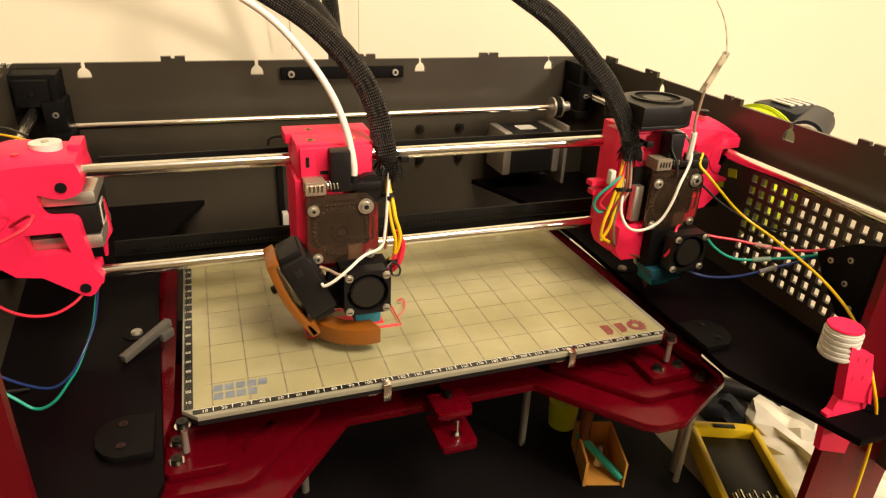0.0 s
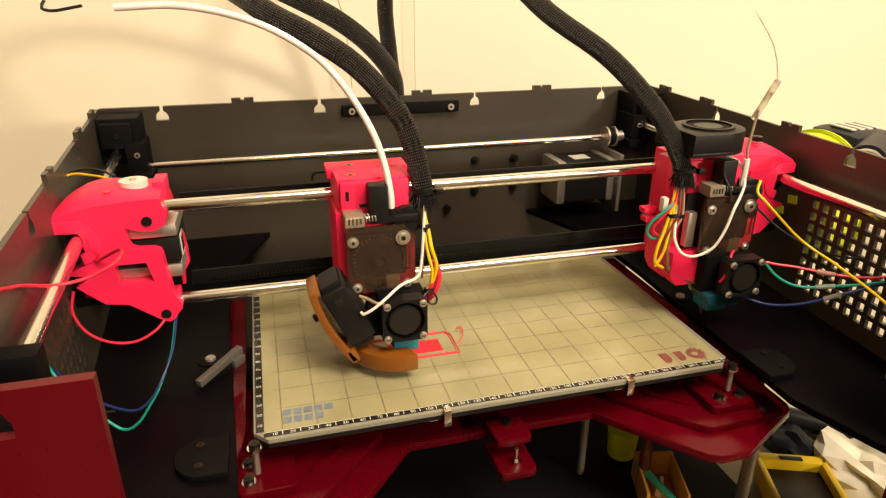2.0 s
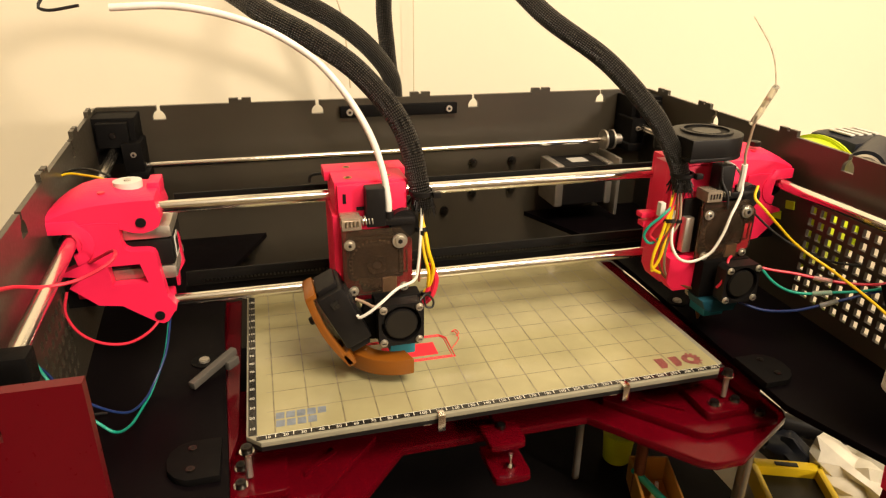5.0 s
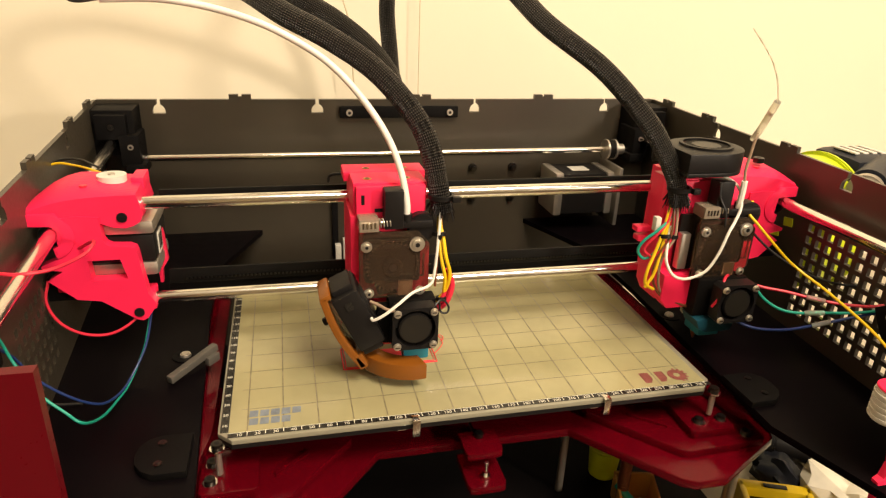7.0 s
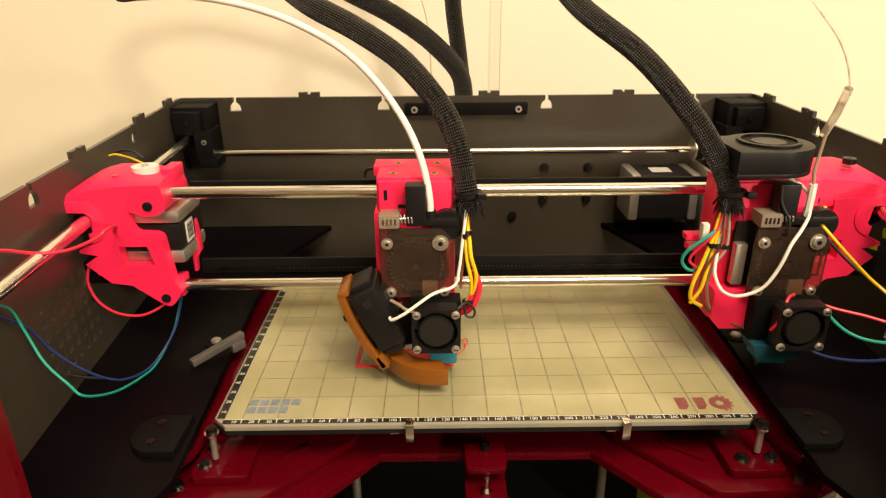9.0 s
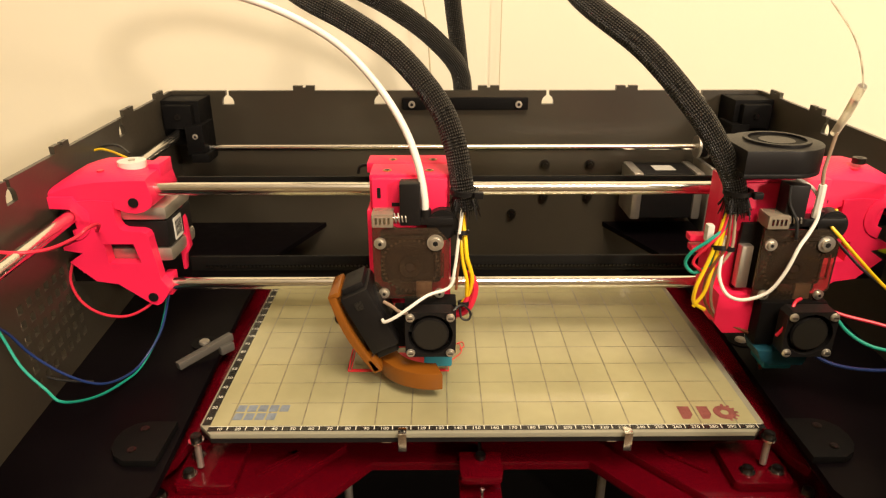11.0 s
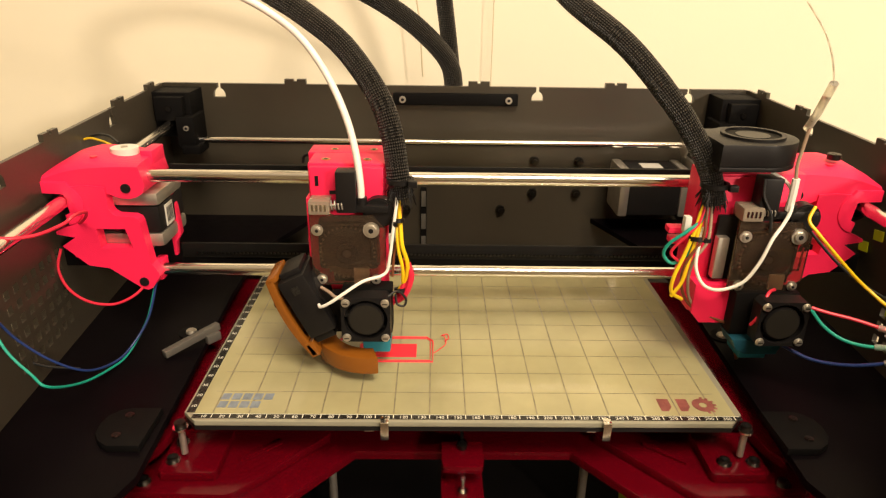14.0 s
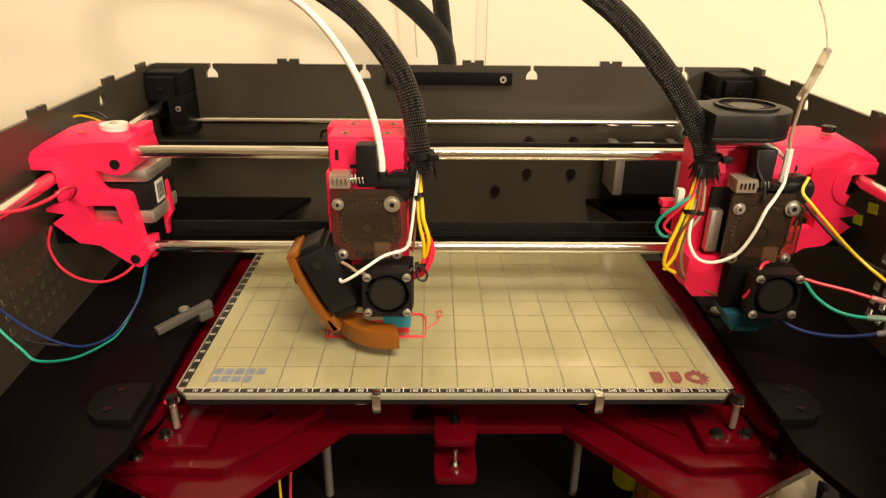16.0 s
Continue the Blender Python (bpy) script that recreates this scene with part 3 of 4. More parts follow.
part("cross_beam", bm, BLACKPRINT, gantry, "black beam behind the lower rod")


def gantry_end(f, flip):
    """A pink printed end: top clamp, hook round the side rod, and a lower arm with a window."""
    def pr(bm, pts, lo, hi, bev=1.0):
        q = [(f(x), z) for x, z in pts]
        prism(bm, q[::-1] if flip else q, "y", lo, hi, bev)

    def bx(bm, x0, y0, z0, x1, y1, z1, bev=1.0):
        a, b = sorted((f(x0), f(x1)))
        box(bm, a, y0, z0, b, y1, z1, bev)

    bm = B()
    xs = (-108, -101, -93, -85, -77, -68, -58, -47.5)
    low = [(-45, 104), (-47, 99), (-51, 96.5), (-56, 95.2), (-62, 96), (-68, 98.5), (-80, 102), (-90, 103), (-102, 102), (-108.5, 101)]
    rows = []
    for y, tops in ((84, (107, 109.5, 112, 113.6, 114.6, 115.2, 115.6, 115.6)), (86, (108.4, 111.2, 114, 115.8, 116.6, 116.8, 116.6, 116.3)),
                    (93, (109.4, 113.8, 117.6, 119.5, 119.7, 118.6, 117.4, 117)), (110, (109.4, 114.6, 119, 121, 121, 119.2, 117.8, 117.4)), (122, (109, 114, 118, 120, 120, 119, 118, 117.4)),
                    (124, (107, 111, 115, 117, 117, 116.5, 116, 115.6))):
        rows.append([bm.verts.new((f(x), y, z)) for x, z in list(zip(xs, tops)) + low])
    for p, q in zip(rows, rows[1:]):
        for k in range(len(p)):
            n = (k + 1) % len(p)
            bm.faces.new((p[k], p[n], q[n], q[k]))
    bm.faces.new(rows[0]), bm.faces.new(rows[-1][::-1])
    bmesh.ops.recalc_face_normals(bm, faces=bm.faces)
    part("clamp", bm, PINK, gantry, "bright pink printed clamp")
    bm = B()
    rod(bm, (f(-77), 93, 118.6), (f(-77), 93, 119.9), 2.2, segs=16)
    part("screw_hole", bm, WIRE_RED, gantry)
    bm = B()
    cx, cz = -97, 91.8
    arc_o = [(cx + 13.6 * math.cos(radians(a)), cz + 13.6 * math.sin(radians(a))) for a in range(60, -81, -10)]
    arc_i = [(cx + 6.8 * math.cos(radians(a)), cz + 6.8 * math.sin(radians(a))) for a in range(-80, 91, 10)]
    pr(bm, [(-108.5, cz + 14.5), (-92, cz + 14.5)] + arc_o + arc_i + [(-108.5, cz + 7.2)], 82.0, 125, 0.6)
    part("rod_hook", bm, PINK, gantry, "bright pink hook round the side rod")
    bm = B()
    ring(bm, (f(cx), 86, cz), (0, 1, 0), 6.6, 4.6, 36, 28)
    part("bearing", bm, BLACK, gantry)
    bm = B()
    pr(bm, [(-95, 103), (-80, 104), (-69, 103), (-69, 89), (-67.5, 86), (-79, 76), (-78, 63), (-102, 64), (-93, 70), (-104, 72), (-104, 74), (-92, 79)], 82.8, 91, 0)
    pr(bm, [(-67.5, 86), (-65, 84.6), (-55, 84), (-52, 82.5), (-51, 80), (-61, 76), (-79, 76)], 82.8, 91, 0)
    pr(bm, [(-61, 76), (-51, 80), (-50, 69), (-48, 52), (-58, 63)], 82.8, 91, 0)
    pr(bm, [(-78, 63), (-58, 63), (-48, 52), (-44.5, 46), (-44.5, 43), (-50, 35.5), (-53, 34), (-56.5, 35), (-75, 49), (-88, 51), (-102, 64)], 82.8, 91, 0)
    bx(bm, -101, 91.2, 52, -88, 124, 64, 1.5)
    bx(bm, -52, 91.2, 37, -46, 104, 50, 1.0)
    part("arm", bm, PINK, gantry, "bright pink printed arm with a window")
    bm = B()
    pr(bm, [(-47, 97), (-44, 92), (-41.2, 78), (-40.2, 60), (-44, 54), (-45, 44), (-47, 44), (-47, 97)], 116, 122)
    part("back_brace", bm, PINK, gantry)
    bm = B()
    bx(bm, -112, 92, 46, -80, 116, 60, 2)
    part("lower_block", bm, BLACKPRINT, gantry)
    for x, z, y in ((-56.5, 102.3, 84), (-54.5, 40, 82.8)):
        socket_screw(gantry, f(x), y, z, (0, -1, 0), 3.0, 1.2, BLACK)


gantry_end(lambda x: x, False)
gantry_end(lambda x: 300 - x, True)
# motor of the western end
bm = B()
box(bm, -84, 91.4, 70, -42, 133, 88, 2.5)
mo = part("motor", bm, BLACK, gantry, "black stepper motor body")
for z0, z1 in ((88, 97), (60.5, 70)):
    bm = B()
    box(bm, -84.5, 91.2, z0, -41.5, 133.5, z1, 3.0)
    part("end_cap", bm, DULLSTEEL, mo, "bare metal end cap")
bm = B()
box(bm, -41.9, 100, 72, -41.3, 112, 86)
part("label", bm, LABEL, mo, "white printed label")
bm = B()
for k in range(5):
    box(bm, -41.28, 101.5 + k * 2, 74, -41.15, 102.6 + k * 2, 84)
part("print_bars", bm, INKBLACK, mo)
bm = B()
ring(bm, (-64.5, 108, 117.6), (0, 0, 1), 8.4, 2.2, 4.2, 36)
pulley = part("pulley", bm, LABEL, gantry, "pale metal pulley")
bm = B()
rod(bm, (-64.5, 108, 117), (-64.5, 108, 122.6), 2.0, segs=16)
part("shaft", bm, DULLSTEEL, pulley)
bm = B()
box(bm, -53.5, 104, 112, -46.2, 123.5, 120.5, 0.8)
part("tensioner", bm, PINK, gantry)
socket_screw(gantry, 381, 97, 122, (0, 0, 1), 4.0, 3.6)


# ---- the two print heads ----
def gear_drive(head, x, y, mirror=False):
    """Smoked clear extruder housing, 44 mm square, with its screws, gear, latch, idler arm and motor behind. x, y: the lid's western front corner."""
    z0, z1 = 55.5, 99.5
    bm = B()
    prism(bm, [(x, z0), (x + 36, z0), (x + 43, z0 + 7), (x + 43, z1 - 9), (x + 36, z1 - 1), (x + 14, z1 - 1), (x + 12, z1), (x, z1)], "y", y, y + 3.0, 0.8)
    lid = part("lid", bm, SMOKE, head, "smoked clear plastic lid")
    bm = B()
    box(bm, x + 4, y + 3.1, z0 + 9, x + 38, y + 13, z1 - 6, 2.5)
    box(bm, x + 12, y + 5, z0 + 0.6, x + 24, y + 13, z0 + 10, 1.0)
    part("housing", bm, mat_housing, head, "dark smoked gear housing")
    bm = B()
    for k in range(36):
        a = 2 * math.pi * k / 36
        box(bm, 15.0, -1.0, -0.55, 16.4, 1.0, 0.55, 0, Matrix.Translation((x + 20.5, y + 3.9, 75.5)) @ Matrix.Rotation(a, 4, "Y"))
    ring(bm, (x + 20.5, y + 3.2, 75.5), (0, 1, 0), 15.2, 11, 1.6, 40)
    part("gear", bm, mat_gear, head)
    bm = B()
    ring(bm, (x + 20.5, y - 0.5, 75.5), (0, 1, 0), 6.2, 3.2, 2.4, 28)
    part("hub", bm, SMOKE, lid)
    bm = B()
    rod(bm, (x + 20.5, y - 0.3, 75.5), (x + 20.5, y + 1.5, 75.5), 2.9, segs=20, bevel=0.4)
    part("axle", bm, mat_housing, lid)
    bm = B()
    box(bm, x + 34.3, y - 0.5, 70, x + 35.5, y + 0.2, 84, 0.2)
    box(bm, x + 38.6, y - 0.5, 70, x + 39.8, y + 0.2, 84, 0.2)
    box(bm, x + 34.3, y - 0.5, 69, x + 39.8, y + 0.2, 70.2, 0.2)
    box(bm, x + 14, y - 0.5, 95.4, x + 30, y + 0.2, 96.2, 0.2)
    box(bm, x + 8, y - 0.5, 92.4, x + 32, y + 0.2, 93.1, 0.2)
    part("ribs", bm, SMOKE, lid)
    for dx, z, r in ((4.3, 90.3, 2.9), (35.0, 90.6, 4.2), (5.6, 59.6, 2.6), (37.2, 59.6, 2.4)):
        bm = B()
        ring(bm, (x + dx, y - 1.2, z), (0, 1, 0), r + 0.5, r * 0.6, 1.0, 22)
        part("washer", bm, SCREW, lid)
        socket_screw(head, x + dx, y - 1.0, z, (0, -1, 0), r * 0.74, 1.4, SCREW)
    bm = B()
    box(bm, x + 24, y + 1.0, 56.2, x + 33, y + 3.05, 66, 0.5)
    part("filament_guide", bm, mat_guide, head, "pale filament guide")
    # latch with its spring
    bm = B()
    box(bm, x, y - 1.5, 99.6, x + 12, y + 12, 107.5, 1.0)
    latch = part("latch", bm, mat_latch, head, "clear plastic tension latch")
    bm = B()
    for k in range(4):
        box(bm, x + 2 + k * 2.3, y - 1.7, 102, x + 3.2 + k * 2.3, y - 1.45, 105.6)
    rod(bm, (x + 1.5, y + 3, 104), (x + 20, y + 3, 104), 1.3, segs=10)
    part("bolt", bm, STEEL, latch)
    bm = B()
    pts = [Vector((x + 12 + k * 0.28, y + 3 + 2.7 * math.cos(k * 0.9), 104 + 2.7 * math.sin(k * 0.9))) for k in range(30)]
    tube(bm, pts, 0.45, 6)
    part("spring", bm, DULLSTEEL, latch)
    bm = B()
    arm = x + (9.2 if mirror else 15.5)
    box(bm, arm, y + 1, 99.8, arm + 11.5, y + 12, 124, 1.0)
    box(bm, x + 17.5, y + 2, 99.8, x + 45, y + 12, 104.5, 1.0)
    rod(bm, (x + 39, y + 4, 99), (x + 39, y + 13, 99), 9, segs=24, bevel=0.8)
    rod(bm, (x + 29.5, y + 5, 103.5), (x + 29.5, y + 5, 108.5), 3.2, segs=16)
    part("idler_arm", bm, BLACK, head, "black idler arm")


mat_housing = mat("smoked_dark_plastic", (0.034, 0.022, 0.015), 0.2, vary=0.2)
mat_latch = mat("clear_latch_plastic", (0.45, 0.37, 0.28), 0.15, transmission=0.55, vary=0.1, ior=1.35)
mat_gear = mat("dark_gear_plastic", (0.15, 0.11, 0.085), 0.35)
mat_guide = mat("milky_plastic", (0.34, 0.24, 0.17), 0.3)


def cooling_fan(head, cx, y, cz, s=28.4, name="cooling_fan"):
    """A square axial fan facing the front."""
    h = s / 2
    bm = B()
    segs = 32
    inner, outer = [], []
    for k in range(segs):
        a = 2 * math.pi * (k + 0.5) / segs
        inner.append((math.cos(a) * (h - 1.6), math.sin(a) * (h - 1.6)))
        c, s2 = math.cos(a), math.sin(a)
        q = h / max(abs(c), abs(s2))
        q = min(q, h * 1.32)
        outer.append((c * q, s2 * q))
    rows = []
    for pts, yy in ((inner, y), (outer, y), (outer, y + 10), (inner, y + 10)):
        rows.append([bm.verts.new((cx + a, yy, cz + b)) for a, b in pts])
    for i in range(4):
        a, b = rows[i], rows[(i + 1) % 4]
        for k in range(segs):
            q = (k + 1) % segs
            bm.faces.new((a[k], a[q], b[q], b[k]))
    bmesh.ops.recalc_face_normals(bm, faces=bm.faces)
    fan = part(name, bm, BLACK, head, "black square cooling fan")
    bm = B()
    rod(bm, (cx, y + 0.4, cz), (cx, y + 8, cz), 10.4, segs=32, bevel=0.6)
    hub = part("hub", bm, BLACK, fan)
    for k in range(7):
        bm = B()
        m = Matrix.Translation((cx, y + 5.0, cz)) @ Matrix.Rotation(2 * math.pi * k / 7, 4, "Y") @ Matrix.Translation((11.0, 0, 0)) @ Matrix.Rotation(radians(24), 4, "X")
        box(bm, -2.2, -0.5, -4.9, 2.0, 0.5, 4.9, 0, m)
        part("blade", bm, RUBBER, fan)
    bm = B()
    rod(bm, (cx, y + 0.2, cz), (cx, y + 0.45, cz), 9.4, segs=28)
    part("sticker", bm, mat_sticker, fan, "dark round hub sticker")
    bm = B()
    rod(bm, (cx, y + 9, cz), (cx, y + 10, cz), h - 1.5, segs=28)
    part("backing", bm, RUBBER, fan)
    d = s * 0.395
    for sx in (-1, 1):
        for sz in (-1, 1):
            bm = B()
            rod(bm, (cx + sx * d, y, cz + sz * d), (cx + sx * d, y - 1.8, cz + sz * d), 2.7, 2.1, segs=18, bevel=0.4)
            sc = part("screw", bm, SCREW, fan, "bright pan-head screw")
            bm = B()
            box(bm, cx + sx * d - 1.4, y - 1.95, cz + sz * d - 0.3, cx + sx * d + 1.4, y - 1.75, cz + sz * d + 0.3)
            part("slot", bm, DARKSTEEL, sc)
    return fan


mat_darkblue = mat("dark_blue_silicone", (0.006, 0.055, 0.085), 0.5)
mat_sticker = mat("fan_sticker", (0.018, 0.016, 0.013), 0.35, spec=0.3)


def hot_end(head, cx, y):
    bm = B()
    rod(bm, (cx, y, 22), (cx, y, 55), 9, segs=24)
    for k in range(8):
        rod(bm, (cx, y, 27 + k * 3.3), (cx, y, 28.4 + k * 3.3), 11, segs=24)
    part("heat_sink", bm, DULLSTEEL, head)
    bm = B()
    box(bm, cx - 2, y - 13, 9, cx + 15, y + 5, 21, 1.5)
    part("silicone_sock", bm, SILICONE, head, "blue silicone sock")
    bm = B()
    rod(bm, (cx + 4, y, 0.4), (cx + 4, y, 9), 0.8, 3.4, segs=16)
    part("nozzle", bm, BRASS, head)


west = thing("extruder_unit", (106, 70, 40), "pink print head with smoked extruder, fan and amber duct", "extruder", "extruder units")
bm = B()
box(bm, 82.5, 63, 105, 127.5, 104, 125.4, 1.2)
box(bm, 84, 59, 104, 126, 66, 124, 0.8)
box(bm, 79, 86, 119.6, 131, 105, 125.7, 0.8)
box(bm, 80.5, 61.3, 30, 93, 104, 105, 1.2)
box(bm, 93, 61.2, 46, 128, 66, 105, 0.8)
part("carriage", bm, PINK, west, "bright pink printed carriage")
for z in (118, 111):
    bm = B()
    box(bm, 127.6, 72, z, 136, 78, z + 3, 0.6)
    part("hose_clip", bm, PINK, west)
bm = B()
box(bm, 87, 58.75, 113, 89, 58.98, 119)
box(bm, 95, 58.75, 108.2, 102, 58.98, 110.4)
part("vent_slots", bm, BLACK, west)
for x, y in ((92, 71), (116, 71), (94, 94), (118, 94)):
    socket_screw(west, x, y, 125.4, (0, 0, 1), 2.6, 0.5, BRASS)
gear_drive(west, 84.3, 48.5)
bm = B()
box(bm, 90, 61.5, 57, 126, 90, 97, 3)
part("motor", bm, BLACK, west, "black extruder motor")
cooling_fan(west, 116.3, 31.5, 41.3)
bm = B()
box(bm, 101.5, 41.6, 27, 131, 54, 56, 1.0)
part("fan_shroud", bm, BLACKPRINT, west)
hot_end(west, 114, 62)
# radial blower leaning on the duct
along, axis_y = Vector((20, 0, -41)).normalized(), Vector((0, 1, 0))
side = along.cross(axis_y).normalized()
mb = Matrix(((along.x, 0, side.x, 82.5), (along.y, 1, side.y, 0), (along.z, 0, side.z, 48.0), (0, 0, 0, 1)))
bm = B()
box(bm, -19, 35, -9, 20, 66, 8, 1.5, mb)
box(bm, -22.5, 40, -7, -18.5, 62, 6, 1.0, mb)
rod(bm, mb @ Vector((-2, 50, 8)), mb @ Vector((-2, 50, 9.5)), 12, segs=28)
box(bm, 20, 38, -8, 25, 60, 5, 0.8, mb)
part("blower", bm, BLACK, west, "black radial blower")
bm = B()
box(bm, -14, 34.4, -3, -9, 35.2, 1.5, 0, mb)
part("blower_slot", bm, INKBLACK, west)
bm = B()
outer = [(-23 + 2.75 * k, -14.5 - 3.2 * math.sin(math.pi * k / 20)) for k in range(21)]
prism(bm, outer + [(x, z + 4.6) for x, z in outer[::-1]], "y", 36, 62, 0.8)
bmesh.ops.transform(bm, matrix=mb, verts=bm.verts)
box(bm, -24, 36, -14, -20.5, 62, -7.5, 1.2, mb)
box(bm, 22, 36, -15, 32, 62, -9, 1.2, mb)
part("duct_arm", bm, BROWN, west, "translucent amber printed duct arm")
bm = B()
inner = [(117 + 23 * math.cos(radians(a)), 62 + 23 * math.sin(radians(a))) for a in range(180, 281, 6)]
outer = [(117 + 35 * math.cos(radians(a)), 62 + 35 * math.sin(radians(a))) for a in range(280, 179, -6)]
prism(bm, inner + outer, "z", 7.5, 18.5, 1.0)
part("duct_ring", bm, BROWN, west, "translucent amber printed air ring")
bm = B()
rod(bm, mb @ Vector((-5, 45, -14)), mb @ Vector((-5, 45, -20.5)), 2.6, segs=16, bevel=0.4)
part("thumb_screw", bm, BLACK, west)
bm = B()
prism(bm, [(97, 26.5), (103, 26.5), (103, 52), (96, 52), (92, 40)], "y", 44, 50)
part("blower_bracket", bm, BLACKPRINT, west)


def wire(parent, name, pts, r, material, label=""):
    bm = B()
    tube(bm, curve(pts, 7), r, 8)
    return part(name, bm, material, parent, label)


wire(west, "sensor_wire", [(133, 55, 116), (134, 52, 108), (132, 47, 92), (130, 44, 76), (127, 42, 66), (115, 37, 63.5), (105, 32, 58.5), (97, 31, 53), (91, 32, 49.5), (89.5, 34, 50)], 0.95,
     WIRE_WHITE, "white wire")
wire(west, "power_wire", [(134, 57, 114), (135, 55, 100), (136, 50, 92), (137, 46, 82), (140, 46, 70), (138, 48, 58), (133, 50, 50)], 1.25, WIRE_YELLOW, "yellow wire")
wire(west, "power_wire", [(135, 58, 112), (134, 56, 98), (134, 50, 88), (135, 47, 78), (137, 46, 68), (137, 48, 58)], 1.1, WIRE_YELLOW, "yellow wire")
wire(west, "heater_wire", [(140, 48, 70), (142, 47, 62), (139, 46, 52), (134, 48, 46), (128, 52, 44)], 1.9, WIRE_RED, "thick red wire")
wire(west, "heater_wire", [(138, 50, 72), (139, 49, 60), (135, 48, 50), (130, 52, 42)], 1.9, WIRE_RED, "thick red wire")
wire(west, "fan_wire", [(128, 36, 53), (134, 40, 56), (139, 42, 50), (138, 41, 46), (134, 41, 47), (133, 42, 53)], 0.7, WIRE_BLACK, "thin black wire")
wire(west, "fan_wire", [(104, 33, 54), (99, 34, 55), (95, 38, 56), (90, 42, 57)], 1.0, mat_guide, "pale wire")
wire(west, "brown_wire", [(135, 60, 112), (136, 56, 98), (134, 52, 86), (132, 49, 74), (131, 47, 62)], 0.8, WIRE_BROWN, "brown wire")
bm = B()
ring(bm, (134, 52, 94), (0, 0.2, 1), 4.2, 2.6, 2.4, 18)
box(bm, 132, 46.5, 93, 134, 49, 96)
part("cable_tie", bm, BLACK, west)
bm = B()
ring(bm, (135.5, 47, 52), (0, 0.2, 1), 3.6, 2.4, 2.4, 18)
part("cable_tie", bm, BLACK, west)
wire(west, "limit_lever", [(84, 104, 119), (76, 106, 119), (72, 108, 117), (71, 108, 113)], 1.0, BLACK)

east = thing("extruder_unit", (325, 70, 40), "pink print head parked beside the bed, flat blower on top", "extruder", "extruder units")
bm = B()
prism(bm, [(287, 41), (291, 33), (318, 33), (346, 46), (346, 122), (287, 122)], "y", 62, 84, 1.2)
prism(bm, [(298, 36), (346, 46), (346, 121), (298, 121)], "y", 84, 104, 1.2)
box(bm, 285, 60, 92, 316, 66, 121, 1.0)
prism(bm, [(288, 57), (288, 38), (294, 31), (318, 31), (318, 57)], "y", 50, 62.5, 1.0)
prism(bm, [(344, 121), (352, 119), (352, 66), (344, 58)], "y", 78, 104, 1.0)
part("carriage", bm, PINK, east, "bright pink printed carriage")
for x, z in ((276, 80), (278, 73)):
    bm = B()
    box(bm, x, 74, z, 289, 82, z + 4, 0.8)
    part("wire_clip", bm, PINK, east)
gear_drive(east, 304.5, 44.5, True)
bm = B()
box(bm, 298, 57.6, 57, 345, 61.4, 98, 1.0)
part("motor_face", bm, BLACK, east, "black motor face")
bm = B()
box(bm, 297.5, 52, 60, 304.2, 58, 86, 0.8)
part("bracket_plate", bm, DULLSTEEL, east, "bare metal bracket")
cooling_fan(east, 331.5, 26.5, 43.3)
bm = B()
box(bm, 309, 41, 28.5, 347, 58, 56, 1.0)
part("fan_shroud", bm, BLACKPRINT, east)
hot_end(east, 322, 58)
bm = B()
prism(bm, [(309, 28), (312, 21), (318, 18), (337, 18), (339, 24), (338, 28)], "y", 35, 54, 1.0)
part("silicone_sock", bm, mat_darkblue, east, "dark blue silicone sock")
# flat radial blower on top
bm = B()
c, r = (312, 66), 24
pts = [(c[0] + r * math.cos(radians(a)), c[1] + r * math.sin(radians(a))) for a in range(-100, 136, 8)]
pts = [(286, c[1] + 17)] + [(286, 42.4)] + pts
prism(bm, pts, "z", 128.5, 131, 0.5)
prism(bm, pts, "z", 131.1, 143.5, 0.8)
for k, (x, y) in enumerate(((289, 86), (335, 86))):
    rod(bm, (x, y, 128.5), (x, y, 140), 3.4, segs=16, bevel=0.4)
blow = part("blower", bm, BLACK, east, "flat black radial blower")
bm = B()
ring(bm, (c[0], c[1], 143.4), (0, 0, 1), 17.5, 15.0, 1.6, 40)
part("inlet_rim", bm, BLACK, blow)
bm = B()
rod(bm, (c[0], c[1], 143.45), (c[0], c[1], 143.7), 15.1, segs=36)
part("inlet", bm, RUBBER, blow)
bm = B()
rod(bm, (c[0], c[1], 143.7), (c[0], c[1], 144.1), 9.5, segs=32, bevel=0.2)
part("hub", bm, mat_sticker, blow)
wire(east, "sensor_wire", [(320, 52, 126), (327, 49, 122), (331, 46, 115.5), (330, 42, 107), (325.5, 39, 99), (320, 36, 92), (315.5, 35, 79), (309.5, 35, 67.5), (302.5, 36, 62), (294, 38, 59.5), (288, 42, 61.5), (284.5, 46, 69.5), (285, 49, 79), (288, 54, 92)],
     1.0, WIRE_WHITE, "white wire")
wire(east, "power_wire", [(287, 56, 108), (283, 53, 90), (278, 51, 74), (274, 50, 62), (274, 50, 52), (281, 50, 47)], 1.15, WIRE_YELLOW, "yellow wire")
wire(east, "power_wire", [(288, 56, 106), (285, 53, 88), (281, 50, 70), (279, 50, 58), (274, 50, 49)], 1.15, WIRE_YELLOW, "yellow wire")
wire(east, "signal_wire", [(288, 56, 112), (287, 54, 98), (278, 52, 90), (270, 54, 82), (268, 56, 74), (274, 56, 68), (281, 54, 74), (284, 53, 84)], 1.0, WIRE_GREEN, "green wire")
